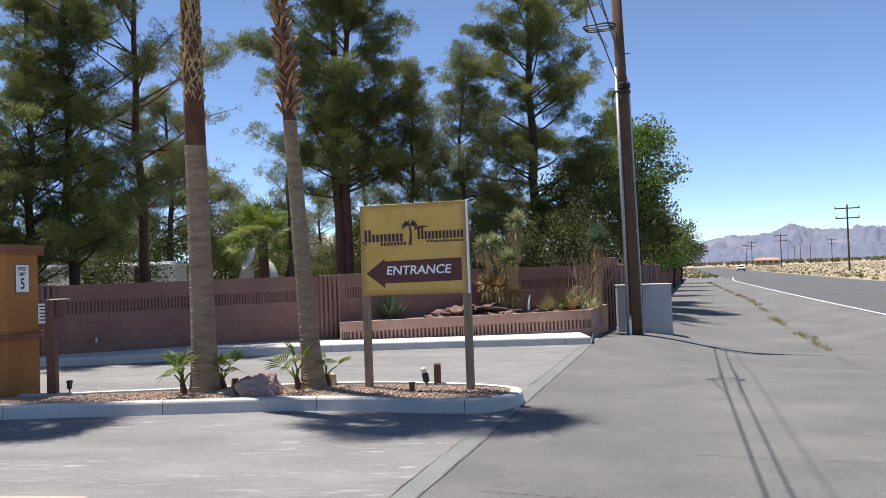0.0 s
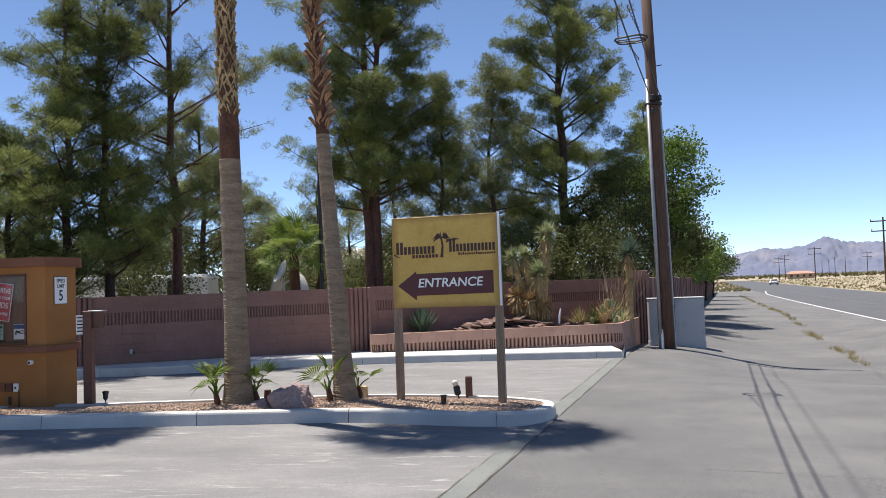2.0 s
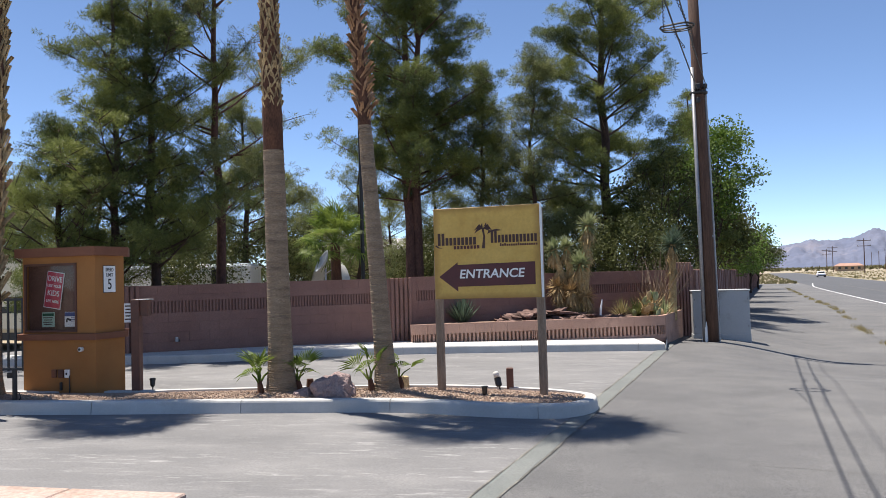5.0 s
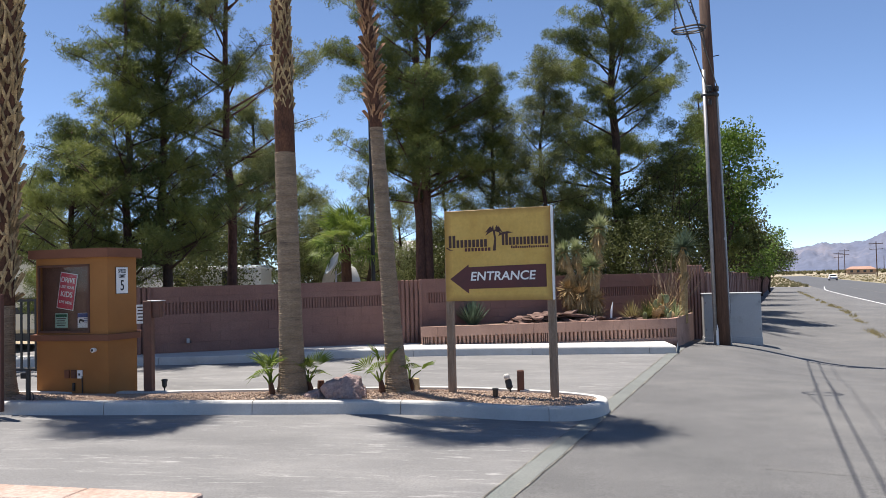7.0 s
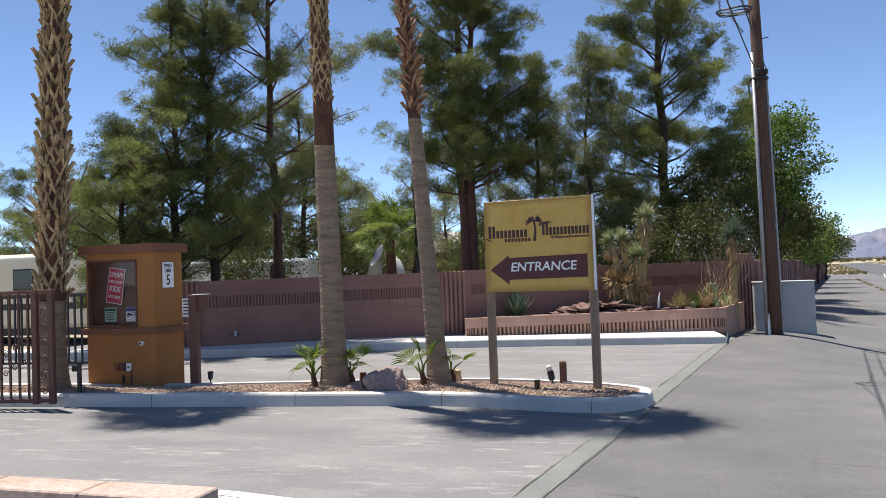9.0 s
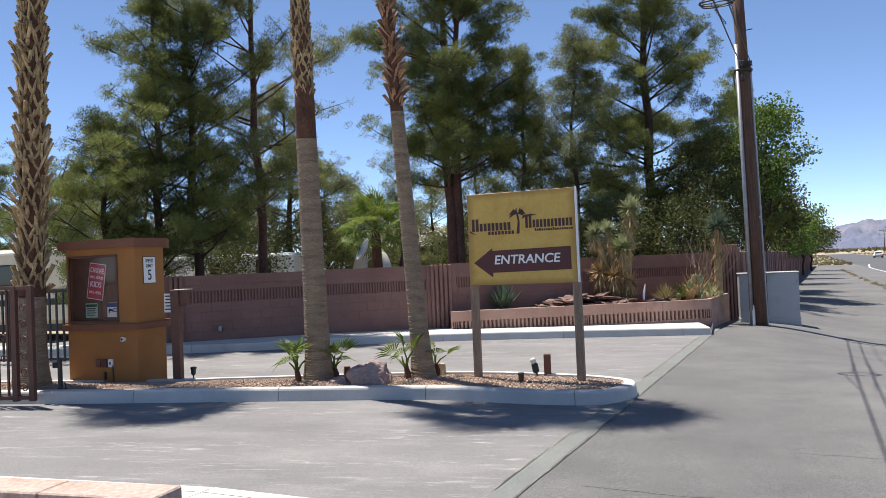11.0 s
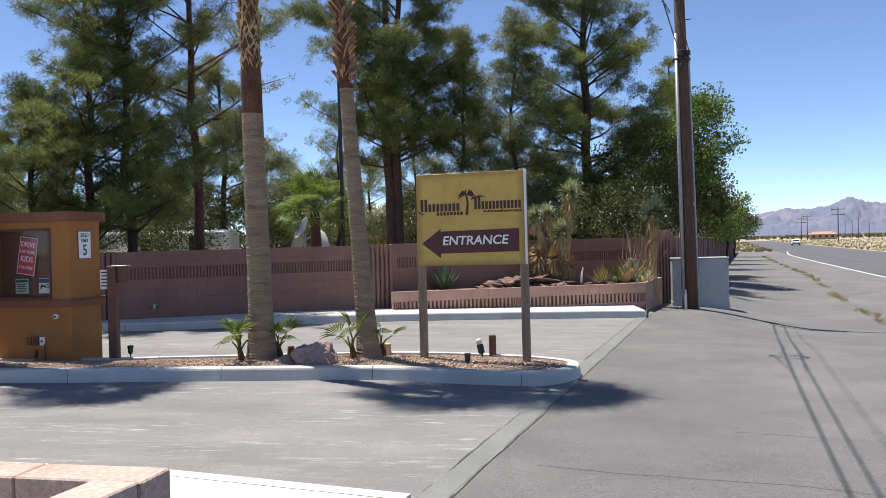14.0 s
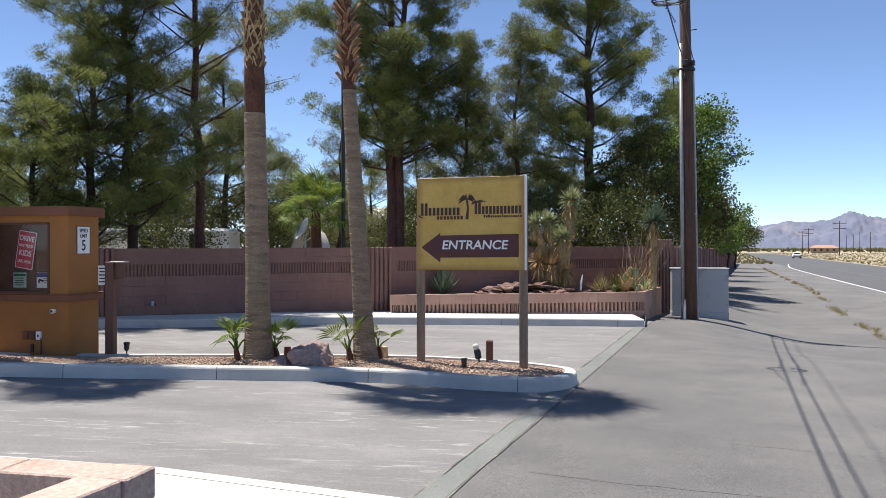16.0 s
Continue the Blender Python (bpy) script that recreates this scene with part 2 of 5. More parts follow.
SIGNRED = mat("sign_maroon_paint", (0.062, 0.008, 0.010), (0.088, 0.011, 0.013), 4.0, 0.5, 0.0, 30, grit=0.1)
SIGNDARK = mat("sign_dark_brown_ink", (0.045, 0.013, 0.010), (0.055, 0.016, 0.012), 4.0, 0.5, 0.0, 30, grit=0.1)
WHITE = mat("white_paint", (0.74, 0.74, 0.73), (0.80, 0.80, 0.79), 4.0, 0.5, 0.05, 40, grit=0.05)
def printed_border(m, x0, x1, z0, z1, ink):
    """A printed brown edge that fades inwards over a panel whose face spans x0..x1 and z0..z1."""
    t = m.node_tree
    N, L = t.nodes, t.links
    xyz = N.new("ShaderNodeSeparateXYZ")
    L.new(N.new("ShaderNodeTexCoord").outputs["Object"], xyz.inputs[0])
    far_off = []
    for axis, a, b in (("X", x0, x1), ("Z", z0, z1)):
        r = N.new("ShaderNodeMapRange")
        r.inputs["From Min"].default_value, r.inputs["From Max"].default_value = a, b
        r.inputs["To Min"].default_value, r.inputs["To Max"].default_value = -1.0, 1.0
        L.new(xyz.outputs[axis], r.inputs["Value"])
        ab = N.new("ShaderNodeMath")
        ab.operation = "ABSOLUTE"
        L.new(r.outputs[0], ab.inputs[0])
        far_off.append(ab.outputs[0])
    mx = N.new("ShaderNodeMath")
    mx.operation = "MAXIMUM"
    L.new(far_off[0], mx.inputs[0])
    L.new(far_off[1], mx.inputs[1])
    fade = N.new("ShaderNodeMapRange")
    fade.inputs["From Min"].default_value, fade.inputs["From Max"].default_value = 0.86, 1.02
    fade.inputs["To Max"].default_value = 0.75
    L.new(mx.outputs[0], fade.inputs["Value"])
    mixer = N.new("ShaderNodeMix")
    mixer.data_type = "RGBA"
    L.new(fade.outputs[0], mixer.inputs["Factor"])
    base = N["Principled BSDF"].inputs["Base Color"]
    L.new(base.links[0].from_socket, mixer.inputs["A"])
    mixer.inputs["B"].default_value = (*ink, 1)
    L.new(mixer.outputs["Result"], base)


printed_border(SIGNTAN, -0.025, 1.405, 1.235, 2.425, (0.22, 0.10, 0.015))
PINKSIGN = mat("red_sign_face", (0.50, 0.04, 0.07), (0.57, 0.05, 0.085), 3.0, 0.45, 0.0, 30, grit=0.05)
GREENSIGN = mat("pale_green_sign_face", (0.36, 0.52, 0.42), (0.42, 0.58, 0.48), 3.0, 0.5, 0.0, 30, grit=0.05)
BLUESIGN = mat("blue_sign_ink", (0.03, 0.06, 0.20), (0.04, 0.075, 0.24), 3.0, 0.5, 0.0, 30, grit=0.05)
CRACK = mat("dark_pavement_crack", (0.075, 0.073, 0.07), (0.13, 0.127, 0.12), 4.0, 0.95, 0.3, 60)
PALMRING = mat("ringed_palm_trunk", (0.197, 0.139, 0.092), (0.294, 0.220, 0.151), 2.5, 0.9, 0.6, 40, stretch=(1, 1, 5), grit=0.4, stain=(0.143, 0.101, 0.071), stain_scale=2.0)
PALMBOOT = mat("tan_palm_leaf_base", (0.14, 0.09, 0.042), (0.50, 0.37, 0.20), 6.0, 0.85, 0.4, 50, vary=0.28, grit=0.3)
SHAGBOOT = mat("reddish_shaggy_leaf_base", (0.17, 0.085, 0.045), (0.40, 0.235, 0.13), 6.0, 0.9, 0.4, 50, vary=0.35, grit=0.3)
PALMFIBRE = mat("brown_palm_fibre", (0.062, 0.027, 0.016), (0.125, 0.055, 0.03), 7.0, 0.95, 0.7, 50, stretch=(1, 1, 0.5), grit=0.4)
FROND = leafy("green_fan_leaf", (0.085, 0.14, 0.026), (0.20, 0.25, 0.05), 2.0, 0.40, 0.45, dry=(0.28, 0.22, 0.09))
NEEDLE = leafy("pine_needles", (0.064, 0.090, 0.034), (0.235, 0.26, 0.070), 0.8, 0.38, 0.5)
NEEDLE_B = leafy("grey_green_pine_needles", (0.088, 0.110, 0.055), (0.27, 0.285, 0.105), 0.8, 0.38, 0.5)
LEAF = leafy("bright_tree_leaf", (0.080, 0.139, 0.024), (0.168, 0.235, 0.046), 0.8, 0.3, 0.5)
OLIVE = leafy("olive_shrub_leaf", (0.046, 0.060, 0.018), (0.113, 0.122, 0.042), 0.7, 0.3, 0.6)
BARK = mat("dark_pine_bark", (0.038, 0.024, 0.018), (0.071, 0.042, 0.031), 5.0, 0.95, 0.8, 25, stretch=(1, 1, 0.4), grit=0.4)
REDBARK = mat("reddish_pine_bark", (0.063, 0.029, 0.022), (0.105, 0.050, 0.037), 5.0, 0.95, 0.8, 25, stretch=(1, 1, 0.4), grit=0.4)
GRAVEL = mat("tan_gravel_bed", (0.265, 0.187, 0.133), (0.359, 0.265, 0.195), 30.0, 0.95, 0.8, 60, grit=0.5)
STONE = mat("gravel_stone", (0.281, 0.195, 0.148), (0.421, 0.320, 0.250), 25.0, 0.9, 0.2, 60, grit=0.3)
BOULDER = mat("pink_porous_boulder", (0.257, 0.183, 0.172), (0.335, 0.250, 0.234), 6.0, 0.95, 0.9, 28, stain=(0.125, 0.066, 0.070), stain_scale=14.0, stain_cut=(0.6, 0.68), bump_dist=0.03)
REDROCK = mat("red_flagstone_rock", (0.060, 0.029, 0.024), (0.216, 0.135, 0.111), 4.0, 0.95, 0.6, 25, vary=0.3)
PLANTSOIL = mat("planter_soil", (0.150, 0.098, 0.068), (0.203, 0.135, 0.098), 5.0, 0.95, 0.6, 30)
YUCCA = leafy("pale_yucca_blade", (0.218, 0.252, 0.118), (0.353, 0.370, 0.202), 3.0, 0.2, 0.5)
BLUEYUCCA = leafy("blue_green_yucca_blade", (0.071, 0.109, 0.071), (0.126, 0.168, 0.118), 3.0, 0.2, 0.5)
THATCH = mat("dry_yucca_thatch", (0.302, 0.197, 0.084), (0.470, 0.336, 0.168), 8.0, 0.95, 0.5, 40, grit=0.4)
DRYGRASS = leafy("dry_straw_grass", (0.234, 0.195, 0.086), (0.328, 0.273, 0.133), 0.6, 0.3, 0.7)
SAGE = leafy("grey_desert_scrub", (0.125, 0.117, 0.058), (0.203, 0.183, 0.094), 0.2, 0.2, 0.8)
GLASS = mat("dark_tinted_glass", (0.02, 0.022, 0.025), (0.025, 0.028, 0.03), 1.0, 0.08, 0.0, 10, grit=0.0)
RVCREAM = mat("cream_trailer_skin", (0.60, 0.55, 0.43), (0.66, 0.61, 0.49), 0.6, 0.35, 0.02, 10, grit=0.03)
RVWHITE = mat("white_trailer_skin", (0.66, 0.66, 0.63), (0.72, 0.72, 0.69), 0.6, 0.4, 0.02, 10, grit=0.03)
# the blue of distant haze is mixed into the rock colour
MOUNTAIN = mat("haze_tinted_mountain_rock", (0.090, 0.108, 0.168), (0.129, 0.140, 0.195), 0.004, 1.0, 0.0, 0.03, stain=(0.203, 0.191, 0.226), stain_scale=0.003, grit=0.12)
TERRACOTTA = mat("faded_red_roof", (0.328, 0.187, 0.140), (0.374, 0.226, 0.172), 0.5, 0.9, 0.1, 4)
TANWALL = mat("tan_building_wall", (0.36, 0.24, 0.15), (0.42, 0.29, 0.19), 0.5, 0.9, 0.1, 4)


# ---- ground, road, pavements ----
STREET = Vector((0.305, 0.9523, 0))      # the way the street runs
ACROSS = Vector((0.9523, -0.305, 0))     # from the wall towards the street


def street(n, s, lift=0.0):
    """A point n metres towards the street and s metres along it."""
    p = ACROSS * n + STREET * s
    return (p.x, p.y, zg(p.x, p.y) + lift)


def grown(a, b, k):
    return [a + (b - a) * i / k for i in range(k + 1)]


far = [-4200, -1500, -500, -150, -60, -20, 0] + grown(6, 48, 42) + [60, 120, 250, 500, 1200, 4200]
setting("ground", Shape().sheet([[(x, y, zg(x, y) - 0.09) for x in [-4200, -1500, -400, -100, -40, -20, -10, -4] + grown(0, 26, 26) + [32, 40, 80, 150, 300, 700, 1500, 4200]] for y in far]),
        DESERT, "tan desert soil reaching the hills", "ground", True)
setting("asphalt_lot", Shape().sheet([[street(n, s, -0.004) for n in [-1.75] + grown(-1.2, 6.5, 26) + [6.66]] for s in grown(-25, 10, 14) + grown(10.5, 45, 92) + [50, 60, 75, 100, 130]]),
        ASPHALT, "bleached grey asphalt shoulder beside the entrance", "pavement", True)
setting("driveway", Shape().sheet([[street(n, s, -0.004) for n in grown(-16, -1.952, 14)] for s in grown(-4, 24, 28)]),
        DRIVE, "pale scuffed asphalt entrance driveway", "driveway", True)
setting("road", Shape().sheet([[street(n, s, -0.012) for n in (6.62, 10, 12.6, 15.5, 18.6)] for s in grown(-40, 60, 20) + [80, 100, 130, 170, 220, 300, 420]]),
        HIGHWAY, "dark two-lane highway beside the entrance", "road", True)
line = smooth_line([street(7.3, -30, 0.006), street(7.15, 0, 0.006), street(6.75, 40, 0.006), street(6.6, 66, 0.006), street(6.55, 88, 0.006), street(6.75, 105, 0.006), street(8.1, 128, 0.006)], 3.0)
sh = Shape()
sh.sheet([[p - ACROSS * 0.06, p + ACROSS * 0.06] for p in line])
setting("edge_line", sh, WHITE, "white painted highway edge line", "road marking")
sh = Shape().sheet([[street(10.5, s, 0.002), street(10.6, s, 0.002)] for s in grown(-30, 120, 40)])
setting("centre_line", sh, GUTTER_EDGE, "worn pale highway centre line", "road marking")

# concrete ribbon between driveway and shoulder, in slabs
ribbon = tagged(new("concrete_ribbon"), "narrow greenish concrete gutter strip across the driveway mouth", "gutter", kind="structure")
slab = Shape().box(0.205, 1.49, 0.16, None, 0.006).mesh("slab", RIBBON)
for k in range(-3, 16):
    s = 1.2 + 1.5 * k
    p = street(-1.852, s)
    part("slab", slab, RIBBON, ribbon, m=pose(p[0], p[1], p[2] - 0.155, 0, 0.022 * 57.3 * 0.95, -17.76))
edge = Shape()
for n in (-1.962, -1.742):
    pts = [street(n + random.uniform(-0.008, 0.008), s * 0.35 - 3, 0.004) for s in range(75)]
    edge.sheet([[Vector(p) - ACROSS * random.uniform(0.004, 0.013), Vector(p) + ACROSS * random.uniform(0.004, 0.013)] for p in pts])
setting("joint_edge", edge, GUTTER_EDGE, "pale crumbled joint along the gutter strip", "joint")
cracks = Shape()
for s0, a, b in ((6.9, 0.0, 7.0), (9.3, -8.5, -2.0), (5.3, -1.4, 6.5), (12.5, 0.6, 7.1)):
    pts = []
    for k in range(60):
        n = a + (b - a) * k / 59
        pts.append(Vector(street(n, s0 + 0.10 * noise.noise(Vector((n * 0.9, s0, 0))) + 0.03 * noise.noise(Vector((n * 6, s0, 2))), 0.002)))
    cracks.sheet([[p - STREET * 0.004, p + STREET * 0.004] for p in pts])
pts = [Vector(street(3.6 + 0.25 * noise.noise(Vector((s * 0.4, 5, 0))), s, 0.002)) for s in grown(15, 95, 200)]
cracks.sheet([[p - ACROSS * 0.008, p + ACROSS * 0.008] for p in pts])
setting("pavement_crack", cracks, CRACK, "thin dark cracks in the asphalt", "crack")

# pale apron beside the nearer block wall
def apron_edge(n):
    """The apron's far edge along the street: nearly straight, then bending back."""
    return 4.20 + 0.02 * (n + 2.0) if n > -3.85 else 4.163 + 0.18 * (n + 3.85)


apron = tagged(new("apron"), "bright pale concrete apron slab", "pavement", kind="structure")
for k in range(6):
    a = -1.958 - 1.9 * k
    b = a - 1.892
    ea, eb = apron_edge(a), apron_edge(b)
    p = Shape().sheet([[street(b, -2.0, 0.05), street(a, -2.0, 0.05)], [street(b, eb - 0.14, 0.05), street(a, ea - 0.14, 0.05)]])
    p.sheet([[street(b, eb - 0.13, 0.05), street(a, ea - 0.13, 0.05)], [street(b, eb, 0.05), street(a, ea, 0.05)], [street(b, eb, -0.05), street(a, ea, -0.05)]])
    p.sheet([[street(a, s, z) for s in (-2.0, ea)] for z in (0.05, -0.05)])
    part("slab", p, WALK, apron)


# ---- kerbs ----
def kerb_run(parent, pts, width, height, inner, lengths, material, first=None):
    """Kerb stones along an outer line; inner: +1 when the kerb lies left of the way."""
    line_pts = smooth_line([(x, y, 0) for x, y in pts], 0.12)
    at, total = [0.0], 0.0
    for a, b in zip(line_pts, line_pts[1:]):
        total += (b - a).length
        at.append(total)

    def along(d):
        k = max(i for i in range(len(at) - 1) if at[i] <= d)
        return line_pts[k].lerp(line_pts[k + 1], (d - at[k]) / max(at[k + 1] - at[k], 1e-6))
    start = 0.0
    while start < total - 0.05:
        end = min(start + (first if first and start == 0.0 else lengths), total)
        run = [along(start + 0.004)] + [p for p, d in zip(line_pts, at) if start + 0.03 < d < end - 0.03] + [along(end - 0.004)]
        sh, rows = Shape(), []
        for i, p in enumerate(run):
            d = (run[min(i + 1, len(run) - 1)] - run[max(i - 1, 0)]).normalized()
            side = Vector((-d.y, d.x, 0)) * inner
            z = zg(p.x)
            prof = [(0.0, -0.12), (0.012, 0.0), (0.03, height - 0.03), (0.038, height - 0.012), (0.055, height), (width, height), (width, -0.12)]
            rows.append([p + side * o + Vector((0, 0, z + h)) for o, h in prof])
        if len(rows) < 2:
            break
        sh.sheet(rows)
        k = len(rows[0])
        sh.f += [tuple(range(k)), tuple(range(len(sh.v) - 1, len(sh.v) - k - 1, -1))]
        part("kerb_stone", sh, material, parent)
        start = end


island = tagged(new("kerb_island"), "rounded concrete kerb round the gravel island", "kerb", kind="structure")
ISLAND = [(-11.5, 8.85), (-9.0, 8.92), (-5.8, 8.96), (-3.14, 9.12), (-1.36, 9.2), (-0.03, 8.87), (0.7, 8.84), (1.06, 9.13), (1.22, 9.6), (1.09, 9.98), (0.38, 10.40),
          (-1.19, 10.70), (-4.2, 10.24), (-5.07, 10.10), (-9.0, 9.95), (-11.5, 9.95)]
kerb_run(island, ISLAND, 0.17, 0.155, 1, 1.84, CONCRETE, 0.92)
inside = smooth_line([(x, y, 0) for x, y in ISLAND], 0.25)
sh = Shape()
rows = []
lower = [p for p in inside if p.y < 9.62]
for p in lower:
    top = min((q for q in inside if q.y >= 9.62), key=lambda q: abs(q.x - p.x))
    a, b = p.y + 0.12, max(top.y - 0.12, p.y + 0.14)
    if p.x > 1.1:
        continue
    rows.append([(p.x, a + (b - a) * k / 6, zg(p.x) + 0.115 + 0.035 * math.sin(math.pi * k / 6) + 0.012 * noise.noise(Vector((p.x * 2, k, 0)))) for k in range(7)])
rows.sort(key=lambda r: r[0][0])
setting("gravel_bed", sh.sheet(rows), GRAVEL, "tan decorative gravel filling the kerbed island", "gravel", True)

far_kerb = tagged(new("far_kerb"), "concrete kerb along the far side of the driveway", "kerb", kind="structure")
FARK = [(-12, 14.2), (-9.2, 14.35), (-7.29, 14.6), (-5.77, 14.98), (-3.64, 16.1), (-1.13, 16.75), (1.95, 17.2), (3.72, 17.38)]
kerb_run(far_kerb, FARK, 0.18, 0.16, 1, 2.6, CONCRETE)
sidewalk = tagged(new("sidewalk"), "pale concrete sidewalk between kerb and wall", "sidewalk", kind="structure")
walk_line = smooth_line([(x, y, 0) for x, y in FARK], 0.5)
back = [(-12, 14.8), (-9, 15.0), (-7.3, 15.6), (-4.8, 17.2), (-2.1, 18.7), (1.0, 18.9), (4.3, 19.7)]
back = smooth_line([(x, y, 0) for x, y in back], 0.5)
for k in range(0, len(walk_line) - 1, 5):
    rows = []
    for p in walk_line[k:k + 6]:
        q = min(back, key=lambda b: abs(b.x - p.x))
        a = Vector((p.x, p.y + 0.175, zg(p.x) + 0.158))
        b = Vector((p.x + 0.05, max(q.y, p.y + 0.4), zg(p.x) + 0.158))
        rows.append([a, b])
    part("slab", Shape().sheet(rows), WALK, sidewalk)
sh = Shape().sheet([[(3.72, 17.38, zg(3.7) + d), (4.12, 19.1, zg(4.1) + d)] for d in (0.158, -0.1)])
part("slab", sh, WALK, sidewalk)

# ---- block walls ----
PIECES = {}


def block(length, high, fluted, material):
    key = (round(length, 3), round(high, 3), fluted, material.name)
    if key in PIECES:
        return PIECES[key]
    l, h = length - 0.0016, high - 0.0016
    sh = Shape()
    if fluted:
        n = fluted
        prof = []
        g, deep = (0.16, 0.03) if fluted == 6 else (0.17, 0.09)
        for k in range(n):
            a = -l / 2 + l * k / n
            w = l / n
            prof += [(a, deep), (a + g * w, deep - 0.002), (a + (g + 0.04) * w, 0.012), (a + (g + 0.14) * w, -0.006), (a + (0.86 - g) * w, -0.006), (a + (0.96 - g) * w, 0.012), (a + (1 - g) * w, deep - 0.002)]
        prof.append((l / 2, deep))
        back_row = [(l / 2, 0.1), (-l / 2, 0.1)]
        ring = prof + back_row
        m = len(ring)
        sh.add([(x, y, 0) for x, y in ring] + [(x, y, h) for x, y in ring],
               [(i, (i + 1) % m, m + (i + 1) % m, m + i) for i in range(m)] + [tuple(range(m - 1, -1, -1)), tuple(range(m, 2 * m))])
    else:
        sh.box(l, 0.1, h, pose(0, 0.05, 0), 0.002)
    PIECES[key] = sh.mesh("block", material)
    return PIECES[key]


def block_wall(parent, p0, p1, top, courses, foot, thick=0.2, blk=0.4, material=None, core=None, cap=None):
    """Coursed blocks on the face that looks right of the way from p1 to p0; courses from the top down: (height, fluted)."""
    a, b = Vector((*p0, 0)), Vector((*p1, 0))
    d = (b - a).normalized()
    length = (b - a).length
    deg = math.degrees(math.atan2(d.y, d.x))
    n = max(1, round(length / blk))
    l = length / n
    z = top
    low = foot if foot is not None else 0.0
    sh = Shape().box(length, thick - 0.10, top - low + 0.1, pose((a.x + b.x) / 2 - d.y * (thick / 2 + 0.045), (a.y + b.y) / 2 + d.x * (thick / 2 + 0.045), low - 0.11, 0, 0, deg))
    part("core", sh, core or MORTAR, parent)
    for row, (h, fl) in enumerate(courses):
        z -= h
        use = cap if (cap and row == 0) else material or BLOCK
        odd = row % 2
        spots = [(k + 0.5) * l for k in range(n)] if not odd else [(k + 1.0) * l for k in range(n - 1)]
        lens = [l] * len(spots)
        if odd:
            spots, lens = [l / 4] + spots + [length - l / 4], [l / 2] + lens + [l / 2]
        for s, w in zip(spots, lens):
            p = a + d * s
            part("block", block(w, h, fl, use), use, parent, m=pose(p.x, p.y, z + 0.004 + random.uniform(-0.001, 0.001), 0, 0, deg))


def ribs(parent, at, deg, low, top, count, step, material, name="rib"):
    """Vertical ribs of a pilaster."""
    for k in range(count):
        sh = Shape().box(step * 0.7, 0.05, top - low, pose(0, 0, 0), 0.012)
        off = Vector((math.cos(radians(deg)), math.sin(radians(deg)), 0)) * (k - (count - 1) / 2) * step
        part(name, sh, material, parent, m=pose(at[0] + off.x, at[1] + off.y, low, 0, 0, deg))


PLAIN, FLUTE, BROAD = 0, 6, 4
wall_main = tagged(new("wall_entrance"), "pink block wall with a fluted band beside the entrance", "wall", kind="structure")
COURSES = [(0.2, PLAIN), (0.13, PLAIN), (0.24, FLUTE), (0.2, PLAIN), (0.2, PLAIN), (0.2, PLAIN), (0.2, PLAIN), (0.2, PLAIN)]
block_wall(wall_main, (-8.75, 14.55), (-7.3, 15.3), 1.67, COURSES, 0.2)
block_wall(wall_main, (-7.3, 15.3), (-4.85, 16.88), 1.67, COURSES, 0.2)
block_wall(wall_main, (-4.85, 16.88), (-2.45, 18.05), 1.68, COURSES, 0.2)
part("pilaster", Shape().box(0.75, 0.2, 1.66, pose(-2.24, 18.27, 0.02, 0, 0, 30)), BLOCK, wall_main)
ribs(wall_main, (-2.2, 18.12), 26, 0.1, 1.69, 5, 0.11, BLOCK)
ribs(wall_main, (-7.35, 15.22), 30, 0.2, 1.68, 3, 0.10, BLOCK)
block_wall(wall_main, (-2.0, 18.35), (4.9, 21.75), 1.70, COURSES[:6], 0.3)
ribs(wall_main, (5.15, 21.75), 26, -0.2, 1.9, 6, 0.11, MORTAR)
sh = Shape().box(0.62, 0.25, 2.0, pose(5.18, 21.95, -0.2, 0, 0, 26), 0.01)
part("pilaster", sh, BLOCK, wall_main)

planter = tagged(new("planter_wall"), "low tan block planter wall with a fluted course", "planter", kind="structure")
PL = [(0.235, PLAIN), (0.21, BROAD), (0.17, PLAIN)]
block_wall(planter, (-1.95, 17.72), (1.0, 18.32), 0.6, PL, 0.1, material=PLANTBLOCK)
block_wall(planter, (1.0, 18.32), (4.08, 19.02), 0.6, PL, 0.0, material=PLANTBLOCK)
block_wall(planter, (4.09, 19.03), (5.05, 21.45), 0.61, [(0.2, PLAIN), (0.2, PLAIN), (0.2, PLAIN), (0.2, PLAIN)], -0.1, material=PLANTBLOCK)
rows = []
for k in range(13):
    t = k / 12
    fx, fy = -1.9 + 6.0 * t, 17.9 + 1.3 * t
    bx, by = -1.9 + 6.7 * t, 18.4 + 3.3 * t
    rows.append([(fx + (bx - fx) * j / 6, fy + (by - fy) * j / 6, 0.52 + 0.06 * math.sin(math.pi * j / 6) + 0.03 * noise.noise(Vector((k * 0.7, j * 0.8, 0)))) for j in range(7)])
setting("planter_soil", Shape().sheet(rows), PLANTSOIL, "reddish soil bed inside the planter", "soil", True)

